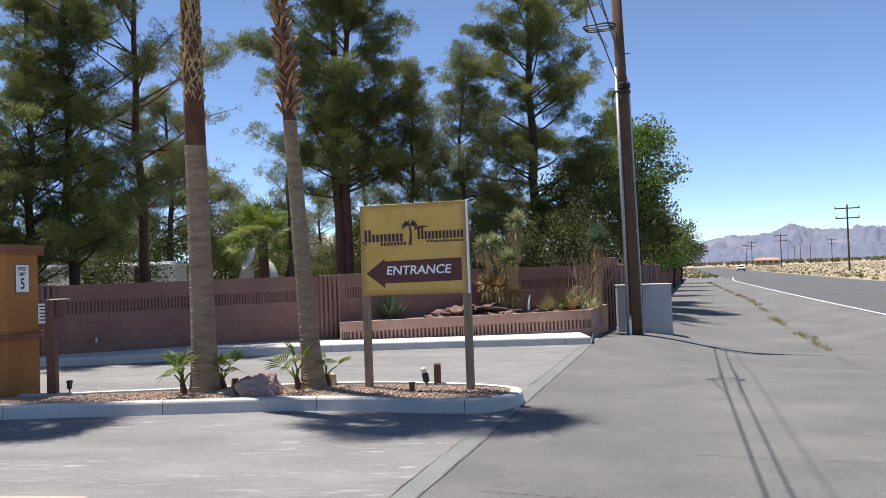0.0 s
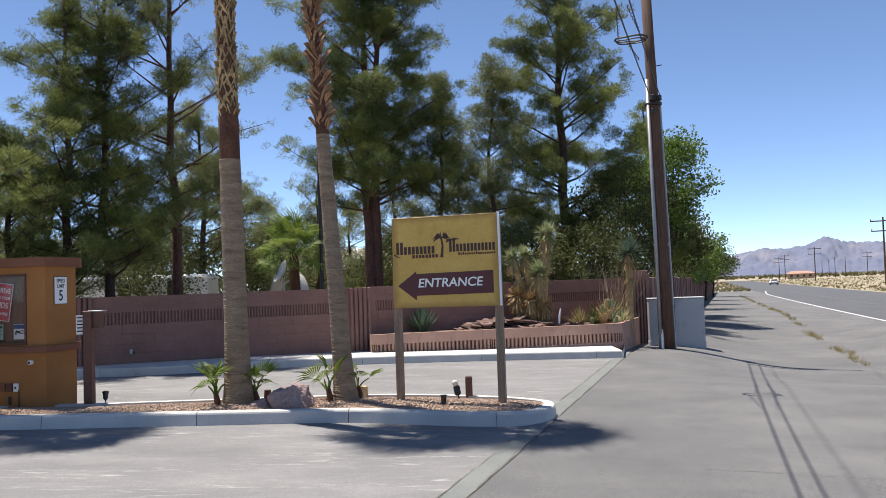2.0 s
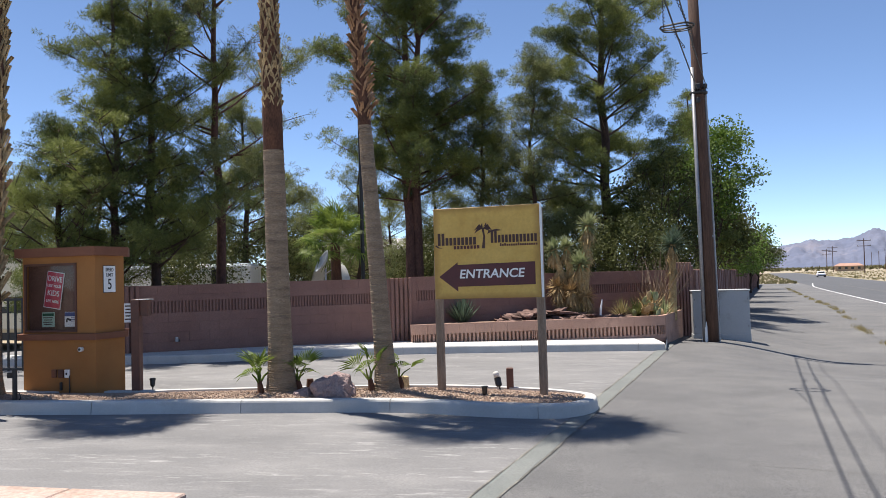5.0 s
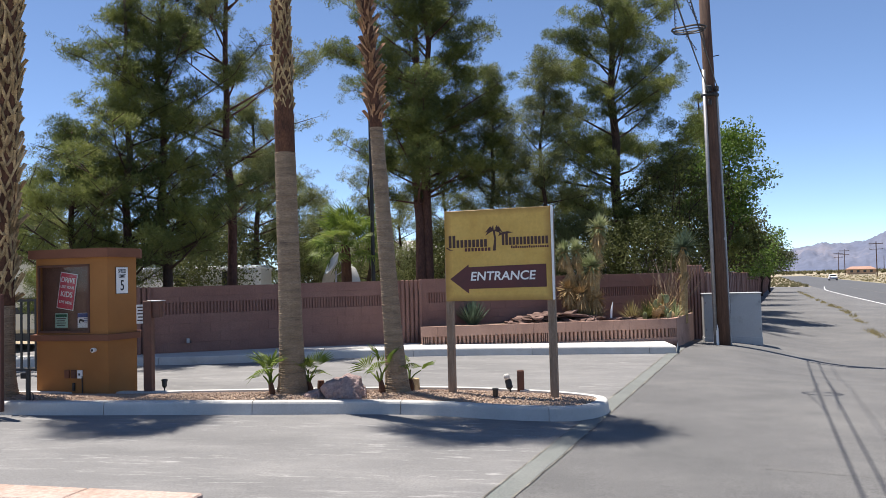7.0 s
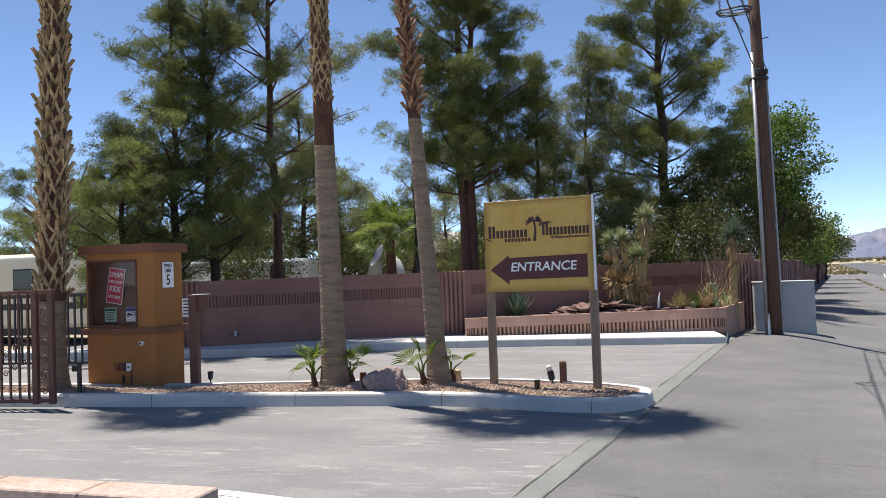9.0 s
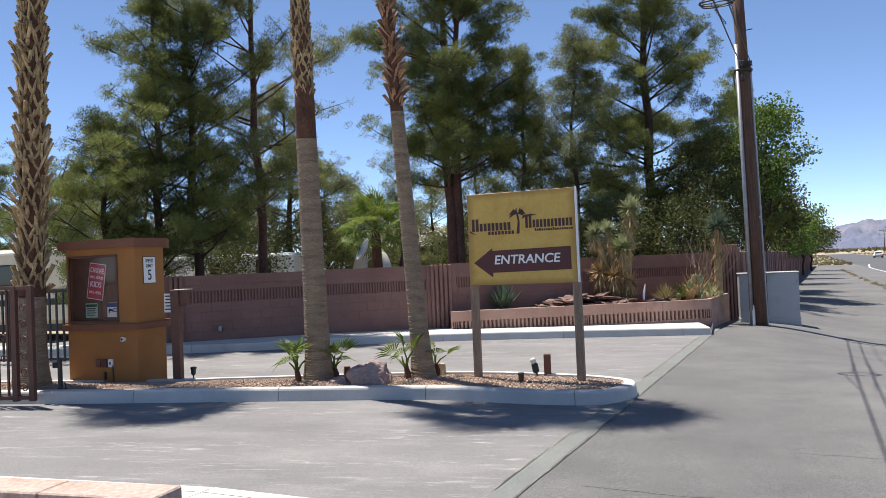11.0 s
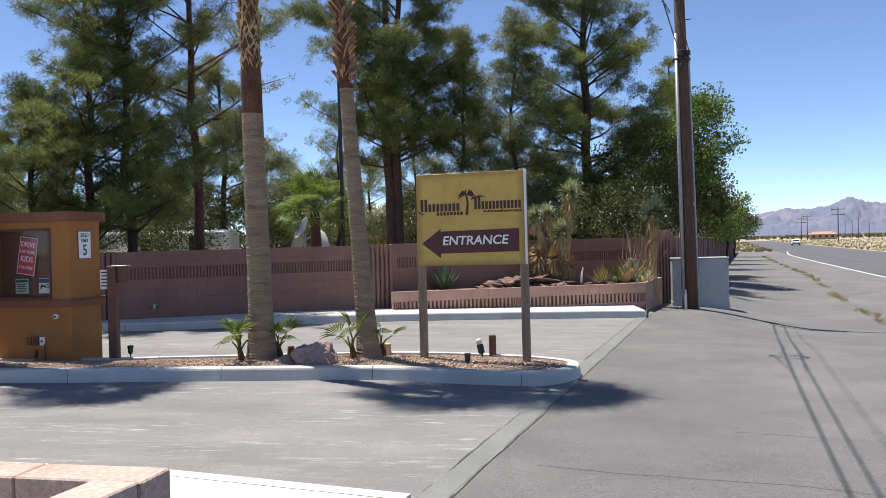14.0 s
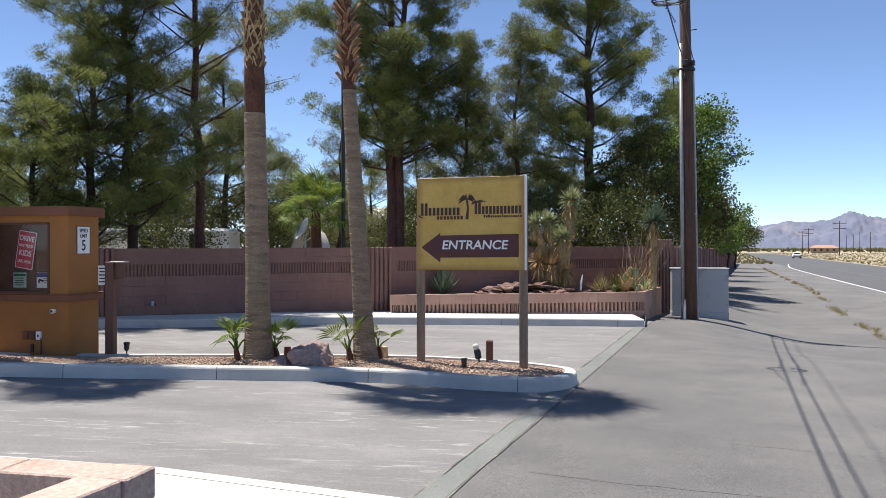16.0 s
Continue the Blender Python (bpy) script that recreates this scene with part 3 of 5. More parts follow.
street_wall = tagged(new("wall_street"), "brown block wall with pilasters running along the street", "wall", kind="structure")
w0, wd = Vector((5.5, 22.2, 0)), Vector((32.7, 95, 0)).normalized()
deg = math.degrees(math.atan2(wd.y, wd.x))
for k in range(20):
    p = w0 + wd * (5.0 * k + 2.5)
    g = zg(p.x) - 0.1
    part("panel", Shape().box(4.98, 0.2, 1.66 - g - 0.012 * k, pose(0, 0, 0), 0.01), BLOCK, street_wall, m=pose(p.x, p.y, g, 0, 0, deg))
    q = w0 + wd * (5.0 * k)
    for o in (0.0, 1.25, 2.5, 3.75):
        r = q + wd * o
        part("pilaster", Shape().box(0.4 if o == 0 else 0.12, 0.32 if o == 0 else 0.26, 1.70 - g - 0.012 * k, pose(0, 0, 0), 0.012), BLOCK if o else MORTAR, street_wall, m=pose(r.x, r.y, g, 0, 0, deg))

near_wall = tagged(new("wall_near"), "tan capped block enclosure wall close by", "wall", kind="structure")
c0 = Vector((-1.03, 1.69, 0))
da, db = Vector((-0.983, 0.18, 0)).normalized(), Vector((-0.27, -0.963, 0)).normalized()
NT = 1.05
for way, count, side in ((da, 6, Vector((-0.18, -0.983, 0))), (db, 6, Vector((-0.963, 0.27, 0)))):
    deg = math.degrees(math.atan2(way.y, way.x))
    first = 0.0 if way == da else 0.14
    for k in range(count):
        s = first + 0.4 * k + 0.2
        p = c0 + way * s + side * 0.07
        part("cap_block", Shape().box(0.397, 0.14, 0.09, None, 0.005), CAPBLOCK, near_wall, m=pose(p.x, p.y, NT - 0.09, 0, 0, deg))
        for row in range(5):
            p2 = c0 + way * (s + (0.2 if row % 2 else 0)) + side * 0.07
            part("block", Shape().box(0.394, 0.12, 0.194, None, 0.006), BLOCK, near_wall, m=pose(p2.x, p2.y, NT - 0.09 - 0.2 * (row + 1), 0, 0, deg))


# ---- trees ----
HERE = Vector((-0.15, -0.54, 0))


def polar(bearing, dist, z=None):
    """A spot by bearing (degrees right of north) and distance from the viewer's corner."""
    x, y = HERE.x + dist * math.sin(radians(bearing)), HERE.y + dist * math.cos(radians(bearing))
    return (x, y, zg(x) if z is None else z)


def turns(rng, n):
    """n random turns as 3x3 arrays."""
    q = rng.normal(size=(n, 4))
    q /= np.linalg.norm(q, axis=1)[:, None]
    w, x, y, z = q.T
    return np.stack([1 - 2 * (y * y + z * z), 2 * (x * y - z * w), 2 * (x * z + y * w), 2 * (x * y + z * w), 1 - 2 * (x * x + z * z), 2 * (y * z - x * w),
                     2 * (x * z - y * w), 2 * (y * z + x * w), 1 - 2 * (x * x + y * y)], 1).reshape(-1, 3, 3)


def needles(rng, spots, reach, width, per, up=0.25, loose=0.0):
    """Thin triangles bursting from each spot."""
    n = len(spots) * per
    d = rng.normal(size=(n, 3))
    d[:, 2] += up
    d /= np.linalg.norm(d, axis=1)[:, None]
    s = np.cross(d, rng.normal(size=(n, 3)))
    s /= np.linalg.norm(s, axis=1)[:, None]
    c = np.repeat(spots, per, 0) + rng.normal(size=(n, 3)) * reach * loose
    r = reach * rng.uniform(0.6, 1.25, (n, 1))
    w = width * rng.uniform(0.7, 1.3, (n, 1))
    return np.stack([c + d * r * 0.08 - s * w, c + d * r * 0.08 + s * w, c + d * r], 1)


def puff(rng, centre, radius, count, reach, width):
    """A rounded brush of short needles that point outwards from a twig's end."""
    d = rng.normal(size=(count, 3))
    d /= np.linalg.norm(d, axis=1)[:, None]
    p = centre + d * np.array([1.0, 1.0, 0.7]) * radius * rng.uniform(0.05, 1.0, (count, 1)) ** 0.5
    way = d * 0.7 + rng.normal(size=(count, 3)) * 0.55 + (0, 0, 0.3)
    way /= np.linalg.norm(way, axis=1)[:, None]
    s = np.cross(way, rng.normal(size=(count, 3)))
    s /= np.linalg.norm(s, axis=1)[:, None]
    r = reach * rng.uniform(0.6, 1.25, (count, 1))
    w = width * rng.uniform(0.7, 1.3, (count, 1))
    return np.stack([p - s * w, p + s * w, p + way * r], 1)


def leaves(rng, spots, size):
    """Small folded-looking leaves as quads at each spot."""
    n = len(spots)
    q = turns(rng, n)
    s = size * rng.uniform(0.6, 1.3, (n, 1, 1))
    base = np.array([(0, -0.5, 0), (0.34, 0.0, 0.08), (0, 0.6, 0), (-0.34, 0.0, 0.08)])
    return spots[:, None, :] + np.einsum("nij,kj->nki", q, base) * s


def pine(bearing, dist, high, base, reach, seed, label, bark=None, leaf=None, trunk=0.17, dens=1.0, lean=0.0, twin=None, limbs=40, twigs=1.0):
    rng = np.random.default_rng(seed)
    at = polar(bearing, dist)
    ob = thing("pine_tree", at, label, "tree", "pines behind the wall")
    stems = [(0.0, 0.0, high)] + ([(twin, 0.1, high * 0.93)] if twin else [])
    crown = []
    clump, size = (0.26, 1.0) if dist < 24 else (0.38, 1.5)
    for sx, sy, top in stems:
        n = 9
        wob = rng.normal(size=(n + 1, 2)) * 0.07
        wob[0] = 0
        pts = [Vector((sx + lean * (k / n) + wob[k, 0], sy + wob[k, 1], -0.1 + top * k / n)) for k in range(n + 1)]
        trunk_sh = Shape().tube(pts, [trunk * (1.15 if k == 0 else 1.0) * (1 - 0.88 * k / n) + 0.012 for k in range(n + 1)], 9)
        part("trunk", trunk_sh, bark or BARK, ob, smooth=True)
        m = limbs if not twin else limbs * 2 // 3
        for k in range(m):
            f = ((k + rng.uniform(0, 1)) / m) ** 1.12
            z = base + (top * 0.985 - base) * f
            i = min(int(z / top * n), n - 1)
            p = pts[i].lerp(pts[i + 1], z / top * n - i)
            prof = (0.45 + 0.75 * math.sin(math.pi * min(1, 0.18 + f * 0.62))) * (1 - f ** 1.9) + 0.10
            long = reach * prof * rng.uniform(0.5, 1.12)
            a = rng.uniform(0, 2 * math.pi)
            rise = rng.uniform(0.0, 0.5) + 0.45 * f
            way = Vector((math.cos(a), math.sin(a), rise)).normalized()
            bend = Vector((rng.normal() * 0.12, rng.normal() * 0.12, rng.uniform(0.02, 0.22)))
            curve = [p + way * long * t + bend * long * t * t for t in (0, 0.3, 0.6, 0.85, 1.0)]
            r0 = trunk * 0.20 * (1 - 0.7 * f) + 0.012
            wood = Shape().tube(curve, [r0, r0 * 0.75, r0 * 0.5, r0 * 0.3, 0.006], 5, False)
            ts = (0, 0.3, 0.6, 0.85, 1.0)
            for j in range(max(3, int((3.0 + 4.2 * long) * twigs))):
                t = 1.0 if j == 0 else rng.uniform(0.22, 1.0) ** 0.75
                g = max(x for x in range(4) if ts[x] <= t)
                q = curve[g].lerp(curve[g + 1], (t - ts[g]) / (ts[g + 1] - ts[g]))
                b = rng.uniform(0, 2 * math.pi)
                tw = (Vector((math.cos(b), math.sin(b), rng.uniform(0.0, 0.8))) + way * 0.6).normalized() * rng.uniform(0.25, 0.75) * (0.5 + 0.25 * long)
                wood.tube([q, q + tw * 0.6, q + tw], [0.013, 0.008, 0.004], 3, False)
                tip = np.array(q + tw)
                if rng.random() < 0.30:
                    big = rng.uniform(0.55, 1.2) * clump
                    crown.append(puff(rng, tip, big, int(dens * 520 * (big / clump) ** 2), 0.08 * size, 0.0066 * size))
                for _ in range(5):
                    small = rng.uniform(0.28, 0.55) * clump
                    at_twig = np.array(q + tw * rng.uniform(0.25, 1.0)) + rng.normal(size=3) * np.array([0.55, 0.55, 0.35]) * clump
                    crown.append(puff(rng, at_twig, small, int(dens * 42), 0.08 * size, 0.0066 * size))
            part("limb", wood, bark or BARK, ob)
    part("crown", soup("crown", np.concatenate(crown), 3, leaf or NEEDLE), None, ob)
    return ob


def broadleaf(bearing, dist, high, base, reach, seed, label, leaf, size=0.13, name="tree", clumps=70, per=90, trunk=0.12, group="", spread=0.42):
    rng = np.random.default_rng(seed)
    at = polar(bearing, dist)
    ob = thing(name, at, label, "tree" if name == "tree" else "shrub", group)
    n = 5
    pts = [Vector((rng.normal() * 0.05 * k, rng.normal() * 0.05 * k, -0.1 + (base + (high - base) * 0.5) * k / n)) for k in range(n + 1)]
    part("trunk", Shape().tube(pts, [trunk * (1 - 0.75 * k / n) for k in range(n + 1)], 8), BARK, ob, smooth=True)
    spots = []
    for k in range(clumps):
        d = rng.normal(size=3)
        d /= np.linalg.norm(d)
        r = rng.uniform(0.35, 1.0) ** 0.6 * rng.uniform(0.85, 1.15)
        c = np.array([d[0] * reach * r, d[1] * reach * r, (base + high) / 2 + d[2] * (high - base) / 2 * r])
        if k % 3 == 0:
            a = pts[int(rng.integers(2, n + 1))]
            cv = Vector(c)
            part("limb", Shape().tube([a, a.lerp(cv, 0.5) + Vector((0, 0, 0.15)), cv], [trunk * 0.35, trunk * 0.2, 0.008], 4, False), BARK, ob)
        spots.append(c + rng.normal(size=(per, 3)).clip(-1.5, 1.5) * np.array([spread, spread, spread * 0.7]) * reach * 0.42)
    part("crown", soup("crown", leaves(rng, np.concatenate(spots), size), 4, leaf), None, ob)
    return ob


pine(-25.6, 18.6, 8.05, 1.3, 1.45, 11, "tall dark green pine behind the block wall", trunk=0.11, limbs=46)
pine(-23.2, 18.9, 9.7, 1.9, 1.75, 12, "tall pine with a dark bare lower trunk", trunk=0.115, limbs=46)
pine(-19.0, 19.5, 10.9, 2.8, 2.1, 13, "slender pine with reddish bark and open crown", REDBARK, NEEDLE_B, 0.12, 0.9, limbs=38)
pine(-17.1, 33.0, 9.0, 2.8, 2.2, 14, "thin far pine with sparse grey-green crown", BARK, NEEDLE_B, 0.15, 0.8, limbs=28)
pine(-5.6, 29.0, 16.8, 4.4, 2.7, 15, "dense twin-trunked dark green pine", REDBARK, NEEDLE, 0.20, 1.0, twin=0.34, limbs=66)
pine(-0.2, 31.0, 10.0, 2.6, 1.35, 16, "narrow young pine with an open top", BARK, NEEDLE_B, 0.11, 0.8, limbs=40, twigs=0.9)
pine(3.5, 30.0, 10.4, 2.4, 1.45, 17, "narrow pine with yellowish green needles", BARK, NEEDLE_B, 0.11, 0.8, limbs=44, twigs=0.9)
pine(8.4, 32.0, 16.0, 3.0, 3.25, 18, "broad pine with a strong dark trunk", BARK, NEEDLE, 0.25, 1.0, limbs=66)
pine(-28.9, 18.9, 5.0, 0.8, 1.9, 19, "low bushy pine beside the tall ones", BARK, NEEDLE, 0.10, 1.0, limbs=40)
pine(-33.8, 40.0, 7.4, 1.0, 2.6, 20, "small far green pine behind the trailers", BARK, NEEDLE, 0.12, 0.8, limbs=24)
pine(-30.6, 44.0, 7.0, 1.0, 2.4, 21, "small far green pine behind the trailers", BARK, NEEDLE_B, 0.12, 0.8, limbs=24)
pine(14.2, 40.0, 10.4, 2.5, 2.0, 22, "dark pine behind the leafy street tree", BARK, NEEDLE, 0.15, 0.8, limbs=28)
broadleaf(15.3, 35.0, 8.3, 3.4, 1.85, 31, "bright green leafy tree above the street wall", LEAF, 0.12, clumps=95, per=140, group="street trees")
broadleaf(12.6, 30.0, 6.0, 1.8, 1.7, 32, "leafy dark tree behind the planter", OLIVE, 0.11, clumps=60, per=110, group="street trees")
for b, d, h, r, s in ((15.4, 42, 6.0, 2.0, 33), (16.3, 52, 5.8, 2.1, 34), (17.0, 63, 5.6, 2.2, 35), (17.6, 76, 5.4, 2.3, 36), (18.1, 92, 5.2, 2.4, 37)):
    broadleaf(b, d, h, 1.7, r, s, "green tree overhanging the street wall", OLIVE if s % 2 else LEAF, 0.16, clumps=50, per=110, group="street trees")
for b, d, h, r, s in ((-30, 36, 3.6, 2.6, 41), (-24, 37, 4.2, 2.8, 42), (-20.5, 31, 3.8, 2.0, 43), (-15.5, 36, 4.4, 2.6, 44), (-11.5, 42, 4.6, 2.6, 45), (-3.2, 34, 4.3, 2.2, 46),
                      (1.6, 36, 4.4, 2.4, 47), (6.0, 31, 4.0, 2.0, 48), (10.4, 28, 4.0, 1.7, 49), (-27, 41, 4.4, 2.6, 50), (-8.2, 46, 4.5, 2.4, 51)):
    broadleaf(b, d, h, 0.6, r, s, "loose olive-green shrub behind the wall", OLIVE, 0.085, "shrub", 60, 260, 0.08, "shrubs behind the wall")

for b, d, h, r, s in ((-26.6, 33, 6.2, 2.4, 61), (-21.2, 34, 5.6, 2.2, 62), (-14.6, 40, 6.4, 2.3, 63), (-12.6, 36, 5.0, 1.9, 64), (-7.0, 38, 5.4, 2.0, 65), (-2.4, 40, 5.8, 2.2, 66), (5.6, 40, 6.6, 2.4, 67), (11.3, 36, 6.4, 2.0, 68),
                      (-9.2, 34, 7.0, 2.0, 69), (-3.7, 36, 8.2, 2.3, 70), (0.9, 38, 8.6, 2.2, 71)):
    pine(b, d, h, 0.7, r, s, "bushy olive-green pine behind the block wall", BARK, NEEDLE_B, 0.1, 0.55, limbs=26, twigs=0.8)


# ---- palms ----
def fan_leaf(name, reach, seg, stalk, material, droop=0.25, spread=290, seed=1):
    """A fan leaf: stalk along +x, then split pleated blades."""
    rng = random.Random(seed)
    sh = Shape()
    sh.tube([(0, 0, 0), (stalk * 0.5, 0, 0.04), (stalk, 0, 0.03)], [0.018, 0.013, 0.010], 4)
    for k in range(seg):
        a = radians(-spread / 2 + spread * (k + 0.5) / seg)
        l = reach * (0.72 + 0.28 * math.cos(a / 2)) * rng.uniform(0.9, 1.08)
        w = reach * radians(spread) / seg * 0.21
        ca, sa = math.cos(a), math.sin(a)
        dz = -droop * reach * rng.uniform(0.4, 1.3)

        def at(r, side, z):
            return (stalk + ca * r - sa * side, sa * r + ca * side, 0.03 + z)
        pts = [at(0.03, 0, 0), at(l * 0.55, -w, 0.012), at(l * 0.55, 0, 0.035 + dz * 0.15), at(l * 0.55, w, 0.012), at(l, 0, dz)]
        sh.add(pts, [(0, 1, 2), (0, 2, 3), (1, 4, 2), (2, 4, 3)])
    return sh.mesh(name, material)


FANS = [fan_leaf("frond", 0.58, 24, 0.45, FROND, 0.25 + 0.12 * k, 250 + 20 * k, k) for k in range(3)]
SMALLFANS = [fan_leaf("frond", 0.30, 11, 0.26, FROND, 0.10 + 0.14 * k, 95 + 25 * k, 10 + k) for k in range(3)]
MIDFANS = [fan_leaf("frond", 0.70, 26, 0.85, FROND, 0.15 + 0.15 * k, 250 + 20 * k, 20 + k) for k in range(3)]


def boot_mesh(long, wide, seed, material=None, off=0.014):
    """A cut, split palm leaf base: a tapering curved tongue that stands off the trunk; base at the origin, up along z, outwards along y."""
    rng = random.Random(seed)
    rows = []
    for k in range(5):
        t = k / 4
        w = wide * (1.0 - 0.55 * t) * (1 + rng.uniform(-0.06, 0.06))
        y = 0.002 + off * t * t
        z = long * t
        rows.append([(-w / 2, y - 0.012, z), (-w * 0.22, y + 0.009, z), (w * 0.22, y + 0.009, z), (w / 2, y - 0.012, z)])
    sh = Shape().sheet(rows)
    back = Shape().sheet([[(x, y - 0.03, z) for x, y, z in reversed(r)] for r in rows])
    sh.add(back.v, back.f)
    t = len(rows[0])
    sh.f += [(16, 17, 18, 19), (19, 18, 17 + 20, 16 + 20)]
    return sh.mesh("leaf_base", material or PALMBOOT)


BOOTS = [boot_mesh(0.19 + 0.015 * k, 0.046 - 0.004 * k, k, None, 0.008) for k in range(4)]
SHAGGY = [boot_mesh(0.20 + 0.03 * k, 0.044 - 0.006 * k, 10 + k, SHAGBOOT, 0.035) for k in range(4)]


def tall_palm(name, at, lean, rings_to, fibre_to, top, r0, r1, label, seed, shag=0.0, sway=0.0, boot_scale=1.0):
    rng = random.Random(seed)
    ob = thing(name, at, label, "palm", "tall fan palms")

    def axis(z):
        t = z / top
        return Vector((lean[0] * t + sway * max(0, t - 0.55) ** 2 * 5, lean[1] * t, z))

    def rad(z):
        t = z / top
        return r0 + (r1 - r0) * min(1, z / 4.8) + 0.42 * r0 * math.exp(-z / 0.28)
    if rings_to > 0:
        sh, rows = Shape(), []
        z = -0.05
        while z < rings_to:
            rr = rad(max(z, 0))
            for dz, dr in ((0.0, -0.0016), (0.008, 0.0016), (0.020, 0.0)):
                rows.append((axis(z + dz), rr + dr + rng.uniform(-0.003, 0.003)))
            z += 0.027 + rng.uniform(-0.006, 0.006)
        n = 20
        for c, r in rows:
            sh.v += [(c.x + (r + 0.005 * noise.noise(Vector((c.z * 3, j, seed)))) * math.cos(2 * math.pi * j / n), c.y + r * math.sin(2 * math.pi * j / n), c.z) for j in range(n)]
        for i in range(len(rows) - 1):
            sh.f += [(i * n + j, i * n + (j + 1) % n, i * n + n + (j + 1) % n, i * n + n + j) for j in range(n)]
        part("ringed_trunk", sh, PALMRING, ob, "grey-tan trunk with close horizontal rings")
    zs = [rings_to + (top - rings_to) * k / 24 for k in range(25)]
    sh = Shape().tube([axis(z) for z in zs], [rad(z) * ((0.97 if z < fibre_to else 0.88) + 0.05 * rng.random()) for z in zs], 16)
    part("fibrous_trunk", sh, PALMFIBRE, ob, "dark brown fibrous trunk under the leaf bases")
    z, k = fibre_to, 0
    while z < min(top, 7.2):
        r = rad(z) * 0.93 - 0.014
        for j in range(7):
            a = 2 * math.pi * (j / 7 + 0.5 / 7 * (k % 2)) + rng.uniform(-0.10, 0.10)
            c = axis(z + rng.uniform(-0.045, 0.045))
            tilt = rng.uniform(-3, 4) + (rng.uniform(0, 16) if boot_scale > 1.2 else 0) + (rng.uniform(6, 30) if rng.random() < 0.08 * boot_scale ** 4 else 0) + shag * rng.uniform(-5, 30)
            for s in ((-rng.uniform(8, 24), rng.uniform(8, 24)) if shag < 0.2 else (rng.choice((-26, -10, 12, 28)),)):
                m = pose(c.x + r * math.cos(a), c.y + r * math.sin(a), c.z, 0, 0, math.degrees(a) - 90) @ pose(0, 0, 0, -tilt, s * 1.4, 0)
                m = m @ Matrix.Diagonal((boot_scale, 1, rng.uniform(0.65, 1.15) * boot_scale, 1))
                part("leaf_base", (SHAGGY if shag > 0.2 else BOOTS)[rng.randrange(4)], PALMBOOT, ob, m=m)
        z += 0.115 * boot_scale if shag < 0.2 else 0.10
        k += 1
    c = axis(top)
    for j in range(20):
        a = j * 137.5 + rng.uniform(-8, 8)
        el = 85 - 100 * (j / 19) + rng.uniform(-8, 8)
        part("frond", FANS[j % 3], FROND, ob, m=pose(c.x, c.y, c.z + 0.1, 0, 0, a) @ pose(0, 0, 0, rng.uniform(-25, 25), -el, 0) @ Matrix.Scale(rng.uniform(0.9, 1.25), 4))
    return ob


tall_palm("fan_palm", (-2.93, 9.98, 0.19), (-0.13, 0.0), 3.26, 3.78, 9.3, 0.160, 0.128, "tall fan palm with a grey ringed trunk and criss-cross leaf bases", 1)
tall_palm("fan_palm", (-1.53, 10.10, 0.16), (-0.56, 0.0), 3.60, 3.66, 9.5, 0.132, 0.078, "slimmer leaning fan palm with shaggy upper trunk", 2, shag=0.6, boot_scale=0.9, sway=0.3)
tall_palm("fan_palm", (-6.75, 9.50, 0.28), (-0.08, 0.6), 1.2, 1.25, 8.7, 0.185, 0.17, "thick fan palm covered in woven leaf bases", 3, boot_scale=1.3)


def seedling(at, seed, count, label, scale=1.0):
    rng = random.Random(seed)
    ob = thing("palm_seedling", at, label, "palm", "young palms on the island")
    part("stem", Shape().tube([(0, 0, -0.05), (0.02, 0, 0.08), (0.0, 0, 0.2 * scale)], [0.05, 0.045, 0.03], 7), PALMFIBRE, ob, "short brown fibrous stem")
    for j in range(count):
        a = j * 137.5 + rng.uniform(-15, 15)
        el = rng.uniform(30, 85)
        part("frond", SMALLFANS[j % 3], FROND, ob, m=pose(0, 0, 0.16 * scale, 0, 0, a) @ pose(0, 0, 0, rng.uniform(-40, 40), -el, 0) @ Matrix.Scale(scale * rng.uniform(0.85, 1.15), 4))


seedling((-3.17, 9.76, 0.19), 1, 8, "young fan palm beside the thick trunk base", 0.95)
seedling((-2.72, 10.0, 0.19), 2, 6, "young fan palm between trunk and boulder", 0.85)
seedling((-1.74, 9.96, 0.17), 3, 5, "bright young fan palm beside the slim trunk", 0.95)
seedling((-1.38, 10.22, 0.17), 4, 3, "small palm shoot behind the slim trunk", 0.9)
ob = thing("fan_palm", polar(-10.9, 23.0), "leafy young fan palm behind the wall beside the dish", "palm")
part("trunk", Shape().tube([(0, 0, -0.1), (0.03, 0, 1.3), (0, 0, 2.65)], [0.17, 0.16, 0.13], 10), PALMFIBRE, ob)
rng0 = random.Random(9)
for j in range(30):
    el = 82 - 118 * j / 29 + rng0.uniform(-8, 8)
    part("frond", MIDFANS[j % 3], FROND, ob, m=pose(0, 0, 2.65, 0, 0, j * 137.5) @ pose(0, 0, 0, rng0.uniform(-30, 30), -el, 0) @ Matrix.Scale(rng0.uniform(0.7, 1.0), 4))


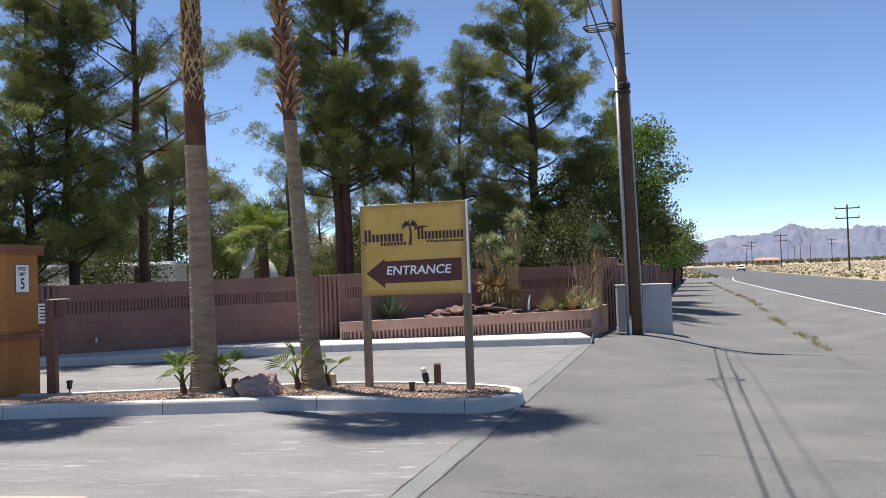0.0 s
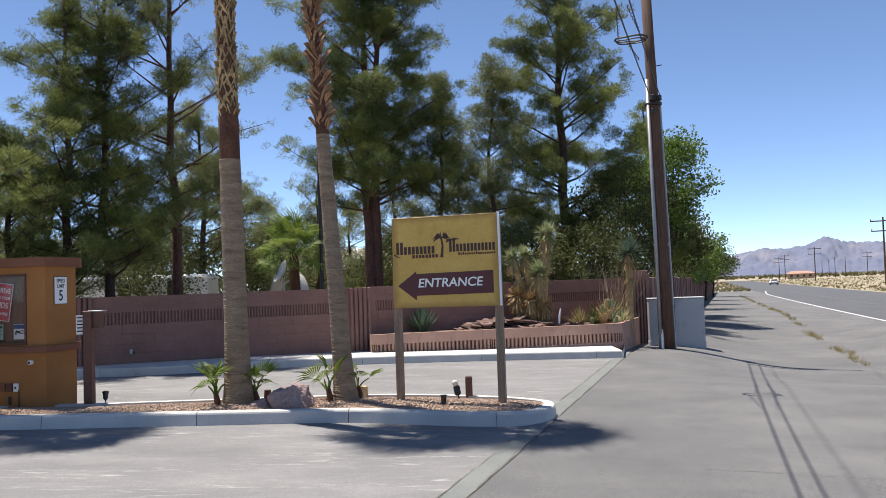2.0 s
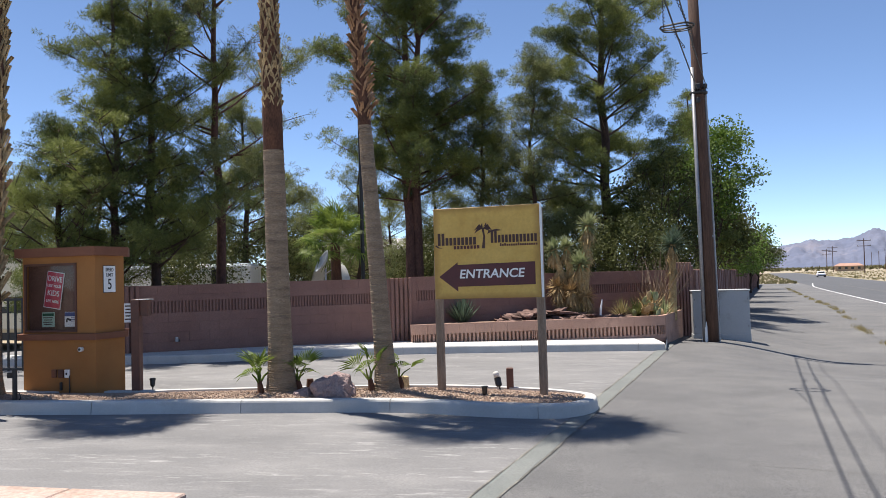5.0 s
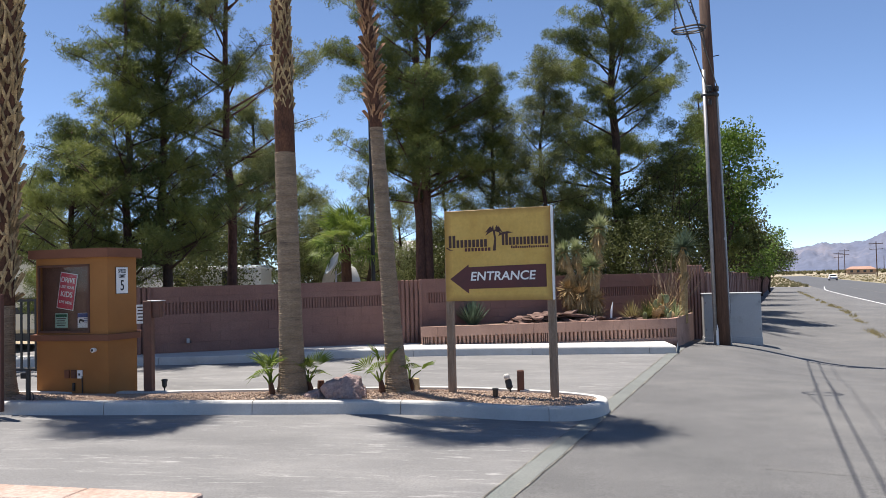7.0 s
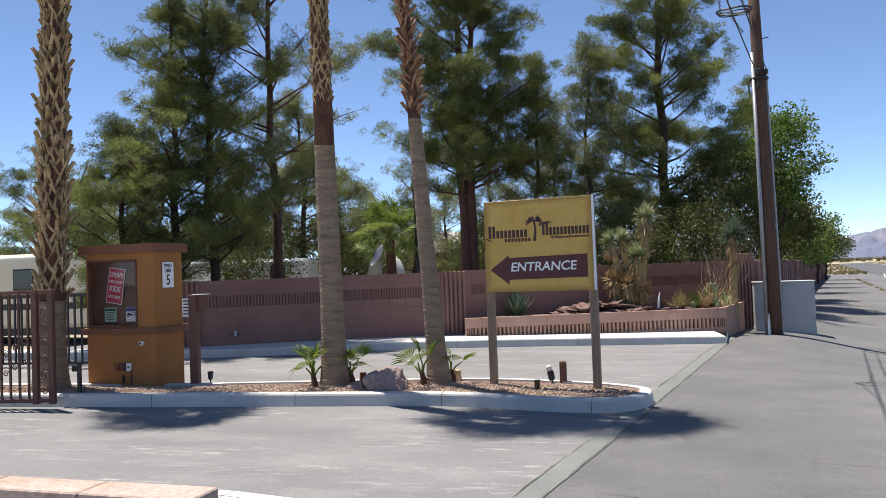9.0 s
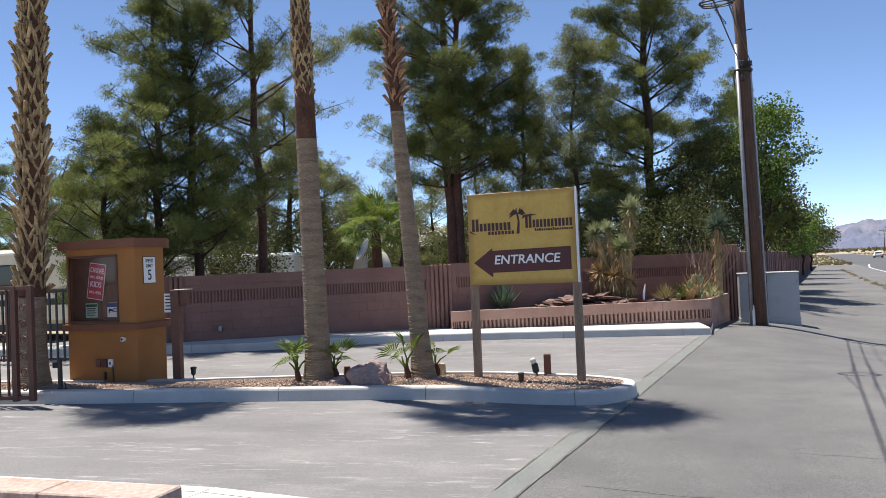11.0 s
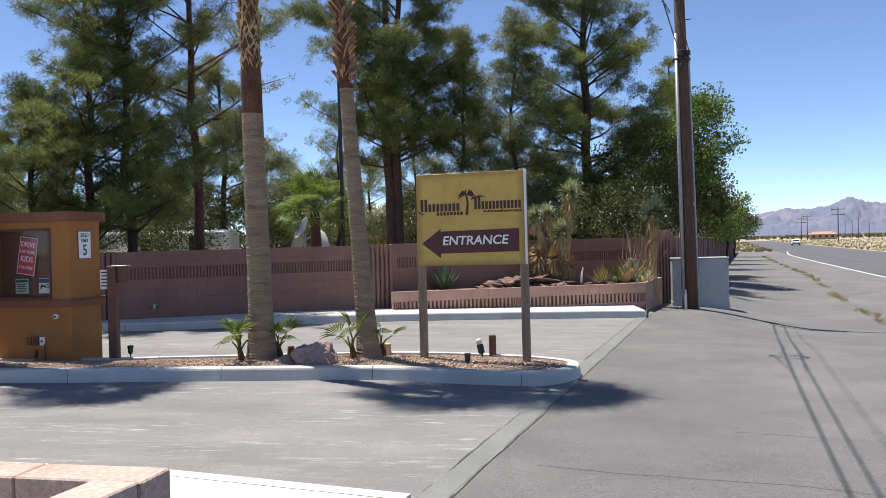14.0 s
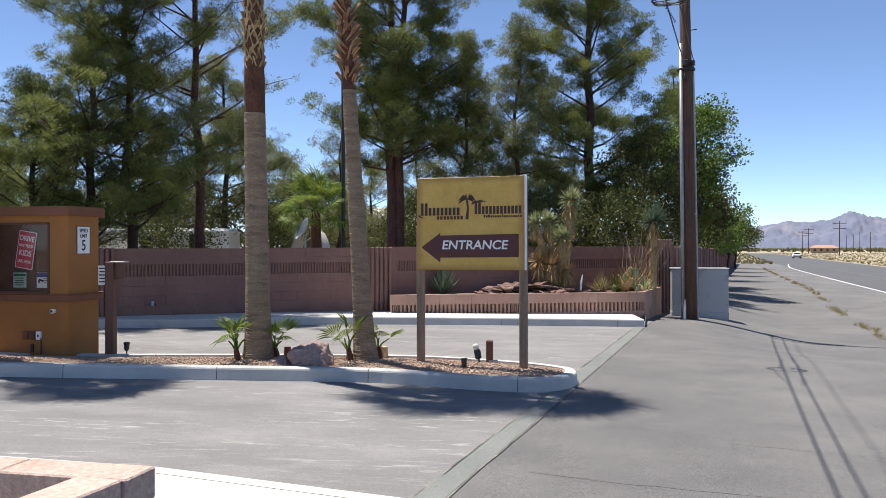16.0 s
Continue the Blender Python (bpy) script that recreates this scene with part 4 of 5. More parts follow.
# ---- the entrance sign ----
A, B = Vector((-0.79, 10.03, 0)), Vector((0.545, 9.65, 0))
sd = (B - A).normalized()
sdeg = math.degrees(math.atan2(sd.y, sd.x))
sign = thing("entrance_sign", (A.x, A.y, 0.15), "tan entrance sign with a maroon arrow on two wooden posts", "sign", turn=sdeg)
SW, SH, SZ = 1.43, 1.19, 1.235        # panel width, height, and its foot above the base
SX = 0.69                             # panel centre along the posts
part("post", Shape().box(0.092, 0.092, 1.9, pose(0, 0.0, -0.1), 0.006), POSTWOOD, sign, "weathered brown wooden post")
part("post", Shape().box(0.095, 0.095, 2.55, pose(1.375, 0.0, -0.16), 0.006), POSTWOOD, sign, "weathered grey-brown wooden post")
panel = part("panel", Shape().box(SW, 0.035, SH, pose(SX, -0.066, SZ), 0.004), SIGNTAN, sign, "mottled tan painted panel")
part("edge_strip", Shape().box(0.022, 0.05, SH + 0.01, pose(SX + SW / 2 + 0.012, -0.06, SZ), 0.003), WHITE, sign, "white panel edge strip")


def on_panel(u, v, off=0.0):
    """A point of the panel's face: u from its left edge, v from its top, as shares."""
    return Vector((SX - SW / 2 + u * SW, -0.0865 - off, SZ + SH * (1 - v)))


def flat(points, off):
    sh = Shape()
    n = len(points)
    sh.add([on_panel(u, v, off) for u, v in points] + [on_panel(u, v, -0.002) for u, v in points],
           [tuple(range(n - 1, -1, -1))] + [(i, (i + 1) % n, n + (i + 1) % n, n + i) for i in range(n)])
    return sh


part("arrow", flat([(0.045, 0.755), (0.225, 0.60), (0.225, 0.628), (0.95, 0.615), (0.95, 0.86), (0.225, 0.868), (0.225, 0.92)], 0.003), SIGNRED, panel, "maroon arrow pointing along the panel")
for off, use, dx in ((0.004, SIGNDARK, 0.004), (0.006, WHITE, 0.0)):
    p = on_panel(0.543 + dx, 0.735 + dx, off)
    part("lettering", text_mesh("lettering", "ENTRANCE", 0.160, use, bold=0.018, slant=0.14), use, panel, m=pose(p.x, p.y, p.z, 90, 0, 0) @ Matrix.Diagonal((1.06, 1, 1, 1)))


def word_bars(u0, u1, v0, v1, count, material, tall=(), low=0.38):
    """Plain upright bars in place of a word of the logo."""
    w = (u1 - u0) / count
    for k in range(count):
        top = v0 if k in tall else v0 + (v1 - v0) * low
        a = u0 + w * k
        part("logo_bar", flat([(a + w * 0.12, v1), (a + w * 0.12, top), (a + w * 0.80, top), (a + w * 0.80, v1)], 0.003), material, panel)


word_bars(0.035, 0.415, 0.275, 0.41, 10, SIGNDARK, (0, 1))
word_bars(0.545, 0.98, 0.265, 0.40, 13, SIGNDARK, (0, 1))
word_bars(0.19, 0.445, 0.418, 0.455, 8, SIGNRED, tuple(range(8)))
word_bars(0.63, 0.98, 0.408, 0.438, 17, SIGNRED, (0, 2, 8), 0.3)
part("logo_stroke", flat([(0.015, 0.415), (0.02, 0.40), (0.05, 0.425), (0.085, 0.44), (0.045, 0.437)][::-1], 0.0036), SIGNDARK, panel)
part("logo_stroke", flat([(0.515, 0.30), (0.53, 0.265), (0.60, 0.25), (0.66, 0.265), (0.60, 0.272), (0.545, 0.285)][::-1], 0.0036), SIGNDARK, panel)
part("logo_palm", flat([(0.462, 0.455), (0.478, 0.33), (0.466, 0.235), (0.484, 0.235), (0.496, 0.33), (0.49, 0.455)], 0.003), SIGNDARK, panel)
for a in (-165, -140, -105, -65, -35, -10, 20, 160):
    c, d = math.cos(radians(a)), math.sin(radians(a))
    q = [(0.476, 0.238), (0.476 + 0.05 * c - 0.009 * d, 0.232 + 0.045 * d - 0.016), (0.476 + 0.088 * c, 0.235 + 0.055 * d + 0.036), (0.476 + 0.046 * c + 0.006 * d, 0.235 + 0.036 * d + 0.012)]
    if sum(q[i][0] * q[(i + 1) % 4][1] - q[(i + 1) % 4][0] * q[i][1] for i in range(4)) < 0:
        q.reverse()
    part("logo_leaf", flat(q, 0.003), SIGNDARK, panel)

# ---- the notice booth ----
FL, FR = Vector((-6.50, 9.99, 0)), Vector((-5.38, 9.78, 0))
bd = (FR - FL).normalized()
bdeg = math.degrees(math.atan2(bd.y, bd.x))
BW = (FR - FL).length
SPX, SPY = BW + 0.06, 0.536            # back end of the splayed side
booth = thing("notice_booth", (FL.x, FL.y, 0.22), "ochre stucco notice booth with brown trim and a glazed display", "booth", turn=bdeg)


def prism(grow, z0, z1, b=0.0):
    """The booth's splayed plan, grown outwards, between two heights."""
    plan = [(0 - grow, -grow), (BW + grow * 0.75, -grow), (SPX + grow, SPY), (SPX - 0.25 + grow, 0.86 + grow), (-0.20 - grow, 0.86 + grow), (-0.20 - grow, 0.44)]
    n = len(plan)
    v = [(x, y, z0) for x, y in plan] + [(x, y, z1) for x, y in plan]
    return Shape().add(v, [(i, (i + 1) % n, n + (i + 1) % n, n + i) for i in range(n)] + [tuple(range(n - 1, -1, -1)), tuple(range(n, 2 * n))])


part("lower_body", prism(0.0, -0.1, 0.76), STUCCO, booth)
part("ledge", prism(0.055, 0.755, 0.84), TRIM, booth, "brown stucco ledge")
wx0, wx1, wz0, wz1 = 0.03, 0.86, 0.86, 1.79
for x0, x1, z0, z1 in ((0.0, wx0, 0.84, 1.88), (wx1, BW, 0.84, 1.88), (wx0, wx1, 0.84, wz0), (wx0, wx1, wz1, 1.88)):
    part("display_surround", Shape().box(x1 - x0, 0.095, z1 - z0, pose((x0 + x1) / 2, 0.0475, z0)), STUCCO, booth)
plan = [(0.0, 0.095), (BW, 0.095), (BW, 0.0), (SPX, SPY), (SPX - 0.25, 0.86), (-0.20, 0.86), (-0.20, 0.44), (0.0, 0.0)]
n = len(plan)
up = Shape().add([(x, y, 0.84) for x, y in plan] + [(x, y, 1.88) for x, y in plan], [(i, (i + 1) % n, n + (i + 1) % n, n + i) for i in range(n)] + [tuple(range(n, 2 * n))])
part("upper_body", up, STUCCO, booth)
part("cap", prism(0.07, 1.88, 2.0), TRIM, booth, "brown overhanging roof slab")
wx, wz = (wx0 + wx1) / 2, (wz0 + wz1) / 2
part("display_board", Shape().box(wx1 - wx0, 0.01, wz1 - wz0, pose(wx, 0.088, wz0)), BOARD, booth, "brown display backing board")
fr = Shape()
for x, z, w, h in ((wx, wz0, wx1 - wx0, 0.03), (wx, wz1 - 0.03, wx1 - wx0, 0.03), (wx0 + 0.015, wz0, 0.03, wz1 - wz0), (wx1 - 0.015, wz0, 0.03, wz1 - wz0)):
    fr.box(w, 0.03, h, pose(x, 0.0, z), 0.004)
part("display_frame", fr, RUSTPAINT, booth, "thin brown display surround")


def plate(parent, w, h, material, m, name="plate", label=""):
    return part(name, Shape().box(w, 0.006, h, pose(0, 0, -h / 2), 0.001), material, parent, label, m)


m = pose(0.455, 0.055, 1.43, 0, 9, 0)
red = plate(booth, 0.27, 0.50, WHITE, m, "notice", "tilted red notice with white words")
part("face", Shape().box(0.25, 0.006, 0.48, pose(0, -0.002, -0.24)), PINKSIGN, red)
for words, z, size in (("DRIVE", 0.15, 0.098), ("LIKE YOUR", 0.055, 0.053), ("KIDS", -0.045, 0.105), ("LIVE HERE", -0.155, 0.053)):
    part("lettering", text_mesh("lettering", words, size, WHITE), WHITE, red, m=pose(0, -0.0075, z, 90, 0, 0) @ Matrix.Diagonal((0.86, 1, 1, 1)))
grn = plate(booth, 0.20, 0.20, GREENSIGN, pose(0.36, 0.055, 1.03), "notice", "pale green notice with dark bars of writing")
part("header_bar", Shape().box(0.18, 0.004, 0.035, pose(0, -0.004, 0.05)), mat("green_ink", (0.02, 0.10, 0.05), (0.03, 0.12, 0.06)), grn)
for k in range(4):
    part("writing_bar", Shape().box(0.15 - 0.02 * (k % 2), 0.004, 0.012, pose(-0.005, -0.004, 0.02 - 0.03 * k)), SIGNDARK, grn)
blu = plate(booth, 0.19, 0.20, WHITE, pose(0.715, 0.055, 1.03), "notice", "blue and white camera notice")
part("header_bar", Shape().box(0.185, 0.004, 0.055, pose(0, -0.004, 0.04)), BLUESIGN, blu)
part("camera_symbol", Shape().box(0.075, 0.004, 0.028, pose(-0.03, -0.004, -0.015, 0, 15, 0)).box(0.02, 0.004, 0.04, pose(-0.06, -0.004, -0.04)), BLACK, blu)
for k in range(3):
    part("writing_bar", Shape().box(0.075, 0.004, 0.009, pose(0.045, -0.004, 0.015 - 0.022 * k)), BLUESIGN, blu)
pane = part("pane", Shape().box(wx1 - wx0 - 0.05, 0.004, wz1 - wz0 - 0.05, pose(wx, 0.028, wz0 + 0.025)), None, booth, "clear glazing")
clear = bpy.data.materials.new("clear_glazing")
clear.use_nodes = True
ct = clear.node_tree
tr, gl, mx = ct.nodes.new("ShaderNodeBsdfTransparent"), ct.nodes.new("ShaderNodeBsdfGlossy"), ct.nodes.new("ShaderNodeMixShader")
gl.inputs["Roughness"].default_value = 0.05
tr.inputs["Color"].default_value = (0.9, 0.9, 0.9, 1)
mx.inputs[0].default_value = 0.02
ct.links.new(tr.outputs[0], mx.inputs[1])
ct.links.new(gl.outputs[0], mx.inputs[2])
ct.links.new(mx.outputs[0], ct.nodes["Material Output"].inputs["Surface"])
pane.data.materials.clear()
pane.data.materials.append(clear)
pane.visible_shadow = False
lim = plate(booth, 0.23, 0.37, BLACK, pose(BW + 0.0345, 0.255, 1.56, 0, 0, 83.6), "speed_plate", "small white speed limit plate")
part("face", Shape().box(0.216, 0.006, 0.356, pose(0, -0.002, -0.178)), WHITE, lim)
for words, z, size in (("SPEED", 0.125, 0.068), ("LIMIT", 0.055, 0.068), ("5", -0.075, 0.20)):
    part("lettering", text_mesh("lettering", words, size, BLACK), BLACK, lim, m=pose(0, -0.0075, z, 90, 0, 0) @ Matrix.Diagonal((0.8, 1, 1, 1)))
part("lamp_cup", Shape().turned([(0.03, 0), (0.032, 0.05), (0.022, 0.055)], 12, pose(0.93, -0.0, 0.63, 90, 0, 0)), WHITE, booth, "small round white eyeball lamp")
part("lamp_eye", Shape().turned([(0.018, 0), (0.018, 0.01)], 10, pose(0.93, -0.052, 0.63, 90, 0, 0)), BLACK, booth)
for x, use, lab in ((0.50, TRIM, ""), (0.605, RUSTPAINT, ""), (0.705, WHITE, "white electrical outlet cover")):
    part("outlet_box", Shape().box(0.075, 0.03, 0.11, pose(x, -0.015, 0.25), 0.006), use, booth, lab)
part("outlet_slot", Shape().box(0.02, 0.01, 0.03, pose(0.705, -0.032, 0.29)), BLACK, booth)
part("conduit", Shape().tube([(0.74, -0.02, 0.28), (0.745, -0.02, 0.1), (0.74, -0.02, 0.0)], [0.008] * 3, 6), BLACK, booth)
part("valve_cover", Shape().box(0.035, 0.03, 0.11, pose(0.605, -0.015, 0.08), 0.006), BLACK, booth)

# ---- call post beside the booth ----
ob = thing("call_post", (-4.93, 10.03, 0.23), "rust-brown steel call post with a small box", "post")
part("post", Shape().box(0.115, 0.115, 1.31, pose(0, 0, -0.05), 0.006), RUSTPAINT, ob)
part("call_box", Shape().box(0.13, 0.12, 0.22, pose(0.10, 0.04, 1.03), 0.006), RUSTPAINT, ob)
part("box_lid", Shape().box(0.20, 0.15, 0.015, pose(0.10, 0.03, 1.25), 0.003), GALV, ob, "thin grey metal lid")
pl = plate(ob, 0.11, 0.26, WHITE, pose(-0.13, 0.03, 1.08), "notice_plate", "small white notice with dark bars of writing")
for k in range(5):
    part("writing_bar", Shape().box(0.085 - 0.015 * (k % 2), 0.004, 0.018, pose(0, -0.004, 0.085 - 0.045 * k)), SIGNDARK, pl)

# ---- small things on the island ----
def spot(at, label, tilt=35, turn=0, scale=1.0):
    ob = thing("spot_light", at, label, "garden light", "garden lights", turn)
    part("stake", Shape().tube([(0, 0, -0.05), (0, 0, 0.07 * scale)], [0.008, 0.01], 6), BLACK, ob)
    part("head", Shape().turned([(0.02, -0.05), (0.032, -0.03), (0.036, 0.04), (0.046, 0.055), (0.044, 0.06), (0.03, 0.045)], 12, pose(0, 0, 0.10 * scale, tilt, 0, 0)), BLACK, ob, smooth=True)


spot((-4.80, 10.22, 0.23), "black garden spotlight tilted up on gravel", -30, 20)
spot((-0.22, 9.60, 0.135), "black garden spotlight standing upright", 0, 0, 0.8)
ob = thing("flood_light", (-0.03, 10.22, 0.14), "white-topped flood light on a black stake", "garden light", turn=12)
part("stake", Shape().tube([(0.02, 0, -0.05), (0.0, 0, 0.05)], [0.012, 0.012], 6), BLACK, ob)
part("body", Shape().box(0.085, 0.07, 0.14, pose(0, 0, 0.04, -15, -8, 0), 0.02), BLACK, ob, "dark lamp body")
part("lens_cap", Shape().turned([(0.035, 0), (0.042, 0.04), (0.038, 0.065), (0.02, 0.075)], 12, pose(-0.03, 0, 0.17, -15, -12, 0)), WALK, ob, "pale weathered lamp top", smooth=True)
ob = thing("stub_post", (0.12, 10.36, 0.13), "short rust-brown square steel stub", "post")
part("tube", Shape().box(0.095, 0.095, 0.30, pose(0, 0, -0.02), 0.004).box(0.075, 0.075, 0.004, pose(0, 0, 0.281)), RUSTPAINT, ob)
ob = thing("wood_stump", (-1.36, 10.50, 0.16), "cut tan palm stump on the gravel", "stump")
part("stump", Shape().turned([(0.10, -0.05), (0.085, 0.06), (0.08, 0.15), (0.06, 0.155)], 11), PALMBOOT, ob)
ob = thing("wood_stump", (-2.62, 10.30, 0.18), "small brown stump beside the young palm", "stump")
part("stump", Shape().turned([(0.06, -0.05), (0.05, 0.1), (0.045, 0.15)], 9), PALMFIBRE, ob)
ob = thing("bollard", (-6.12, 9.16, 0.26), "slim dark steel bollard at the kerb", "bollard")
part("post", Shape().tube([(0, 0, -0.06), (0, 0, 0.42)], [0.03, 0.03], 8), BLACK, ob)
part("cap_arm", Shape().box(0.10, 0.05, 0.07, pose(-0.04, 0, 0.30), 0.005), BLACK, ob)
part("hose_loop", Shape().tube([(0.04, 0, 0.0), (0.075, 0, 0.05), (0.06, 0, 0.11), (0.02, 0, 0.13)], [0.008] * 4, 6), BLACK, ob)
bm = bmesh.new()
bmesh.ops.create_icosphere(bm, subdivisions=4, radius=1.0)
for v in bm.verts:
    d = v.co.normalized()
    r = 1 + 0.30 * noise.noise(d * 1.3 + Vector((3, 1, 0))) + 0.14 * noise.noise(d * 3.3) + 0.06 * noise.noise(d * 9)
    v.co = Vector((d.x * 0.33 * r, d.y * 0.24 * r, max(d.z, -0.35) * 0.29 * r))
me = bpy.data.meshes.new("boulder")
bm.to_mesh(me)
bm.free()
me.materials.append(BOULDER)
ob = tagged(new("boulder", me), "pink-grey porous boulder on the gravel island", "boulder")
ob.matrix_basis = pose(-2.16, 9.66, 0.21) @ Matrix.Diagonal((0.86, 0.9, 0.84, 1))
me2 = me.copy()
ob = tagged(new("rock", me2), "small pink rock against the boulder", "rock")
ob.matrix_basis = pose(-2.56, 9.68, 0.18, 0, 0, 40) @ Matrix.Diagonal((0.42, 0.42, 0.36, 1))

rng = np.random.default_rng(5)
n = 14000
lo = [(p.x, p.y) for p in inside if p.y < 9.62]
hi = [(p.x, p.y) for p in inside if p.y >= 9.62]
lo.sort(), hi.sort()
gx = rng.uniform(-8.2, 1.0, n)
ga = np.interp(gx, [p[0] for p in lo], [p[1] for p in lo]) + 0.19
gb = np.interp(gx, [p[0] for p in hi], [p[1] for p in hi]) - 0.19
gt = rng.uniform(0, 1, n)
ok = gb > ga
gx, ga, gb, gt = gx[ok], ga[ok], gb[ok], gt[ok]
gy = ga + (gb - ga) * gt
gz = -0.9 * np.tanh(0.022 * gx / 0.9) + 0.118 + 0.035 * np.sin(np.pi * gt) + 0.006
c = np.stack([gx, gy, gz], 1)
octa = np.array([(1, 0, 0), (0, 1, 0), (-1, 0, 0), (0, -1, 0), (0, 0, 0.7), (0, 0, -0.7)], float)
tri = np.array([(0, 1, 4), (1, 2, 4), (2, 3, 4), (3, 0, 4), (1, 0, 5), (2, 1, 5), (3, 2, 5), (0, 3, 5)])
size = rng.uniform(0.007, 0.018, (len(c), 1, 1))
v = c[:, None] + np.einsum("nij,kj->nki", turns(rng, len(c)), octa * np.array([1.2, 0.9, 0.8])) * size
ob = tagged(new("gravel", soup("gravel", v[:, tri].reshape(-1, 3), 3, STONE)), "loose tan and pink gravel stones on the island", "gravel", kind="stuff")

# ---- gates ----
gate = thing("iron_gate", (-6.22, 8.80, 0.14), "rust-brown iron picket gate with scrolls, standing open", "gate", turn=180)
GH = 1.42
part("post", Shape().box(0.07, 0.07, GH + 0.02, pose(0.04, 0, 0.06), 0.004), RUSTPAINT, gate)
part("post", Shape().box(0.07, 0.07, GH + 0.02, pose(0.26, 0, 0.06), 0.004), RUSTPAINT, gate)
for z, h in ((GH + 0.03, 0.045), (0.08, 0.05)):
    part("rail", Shape().box(3.6, 0.05, h, pose(1.8, 0, z), 0.003), RUSTPAINT, gate)
for k in range(25):
    part("picket", Shape().box(0.024, 0.024, GH - 0.05, pose(0.36 + 0.125 * k, 0, 0.1)), RUSTPAINT, gate)


def scroll(x, z, r, flip):
    pts = []
    for k in range(22):
        a = k * 0.42
        q = r * (1 - k / 26)
        pts.append((x + flip * q * math.cos(a), 0.0, z + q * math.sin(a)))
    return Shape().tube(pts, [0.007] * 22, 5)


for k in range(6):
    part("scroll", scroll(0.15, 0.22 + 0.2 * k, 0.055, -1 if k % 2 else 1), RUSTPAINT, gate)
for k in range(9):
    x = 0.42 + 0.125 * k
    top = 0.85 - 0.075 * k
    part("scroll", scroll(x, max(top, 0.2), 0.05, 1), RUSTPAINT, gate)
    part("scroll", scroll(x, max(top - 0.25, 0.16), 0.045, -1), RUSTPAINT, gate)
gate2 = thing("iron_gate", (-8.0, 13.0, 0.2), "black iron picket gate leaf beyond the booth", "gate", turn=176)
for z in (0.06, 1.28):
    part("rail", Shape().box(3.0, 0.04, 0.04, pose(1.5, 0, z)), BLACK, gate2)
for k in range(22):
    part("picket", Shape().box(0.03, 0.03, 1.28, pose(0.05 + 0.138 * k, 0, 0.05)), BLACK, gate2)

# ---- utility pole, cabinet and wires ----
pole = thing("utility_pole", (5.40, 19.85, -0.12), "tall creosoted wooden utility pole with grey conduits", "pole")
PT = 11.5
part("shaft", Shape().tube([(0, 0, -0.3), (-0.04, 0, 3.0), (-0.10, 0.02, 6.3), (-0.2, 0.03, PT)], [0.165, 0.15, 0.14, 0.12], 14), POLEWOOD, pole, smooth=True)
part("conduit", Shape().tube([(-0.21, -0.07, -0.1), (-0.225, -0.07, 3.0), (-0.255, -0.05, 6.9)], [0.05, 0.05, 0.05], 10), GALV, pole, "grey riser conduit", smooth=True)
part("conduit_boot", Shape().tube([(-0.19, -0.05, -0.05), (-0.19, -0.05, 0.35), (-0.19, -0.05, 0.5)], [0.075, 0.07, 0.052], 10), WHITE, pole, "pale conduit foot")
part("conduit", Shape().tube([(0.17, 0.0, -0.1), (0.13, 0.0, 3.0), (0.07, 0.02, 6.4)], [0.032, 0.032, 0.032], 8), GALV, pole, "grey riser conduit")
part("band", Shape().turned([(0.20, 0), (0.225, 0.02), (0.225, 0.06), (0.20, 0.08)], 14, pose(-0.10, 0.02, 6.22)), BLACK, pole, "black steel band")
part("clamp_box", Shape().box(0.14, 0.12, 0.16, pose(-0.17, -0.14, 6.32), 0.02), BLACK, pole)
part("clamp_box", Shape().box(0.09, 0.10, 0.14, pose(-0.16, -0.16, 5.98), 0.02), BLACK, pole)
part("clamp_box", Shape().box(0.10, 0.10, 0.12, pose(0.02, -0.16, 6.34), 0.02), BLACK, pole)
part("tag_plate", Shape().box(0.06, 0.01, 0.06, pose(0.09, -0.142, 2.6)), GALV, pole, "small square metal tag")
part("cross_arm", Shape().box(2.3, 0.10, 0.12, pose(-0.18, -0.12, 10.3, 0, 0, -17), 0.01), POLEWOOD, pole)
part("side_pin", Shape().tube([(0.0, 0, 7.25), (0.16, -0.02, 7.27)], [0.012, 0.012], 5), BLACK, pole)


def cable(name, a, b, sag, r, label, group="overhead wires"):
    pts = []
    for k in range(25):
        t = k / 24
        p = Vector(a).lerp(Vector(b), t)
        p.z -= sag * 4 * t * (1 - t)
        pts.append(p)
    return tagged(new(name, Shape().tube(pts, [r] * 25, 6).mesh(name, BLACK)), label, "wire", group)


P0 = Vector((5.38, 19.75, 0))
back_to = P0 - STREET * 40
cable("wire", (5.26, 19.75, 6.18), (back_to.x + 0.17, back_to.y, 6.3), 0.80, 0.014, "black communication cable along the street")
cable("wire", (5.48, 19.72, 6.22), (back_to.x + 0.27, back_to.y, 6.35), 0.82, 0.012, "black communication cable along the street")
cable("wire", P0 + Vector((-0.9, 0.2, 10.4)), (back_to.x - 0.9, back_to.y, 10.6), 0.5, 0.007, "thin black overhead power wire")
cable("wire", P0 + Vector((1.0, -0.6, 10.4)), (back_to.x + 1.0, back_to.y, 10.6), 0.5, 0.007, "thin black overhead power wire")
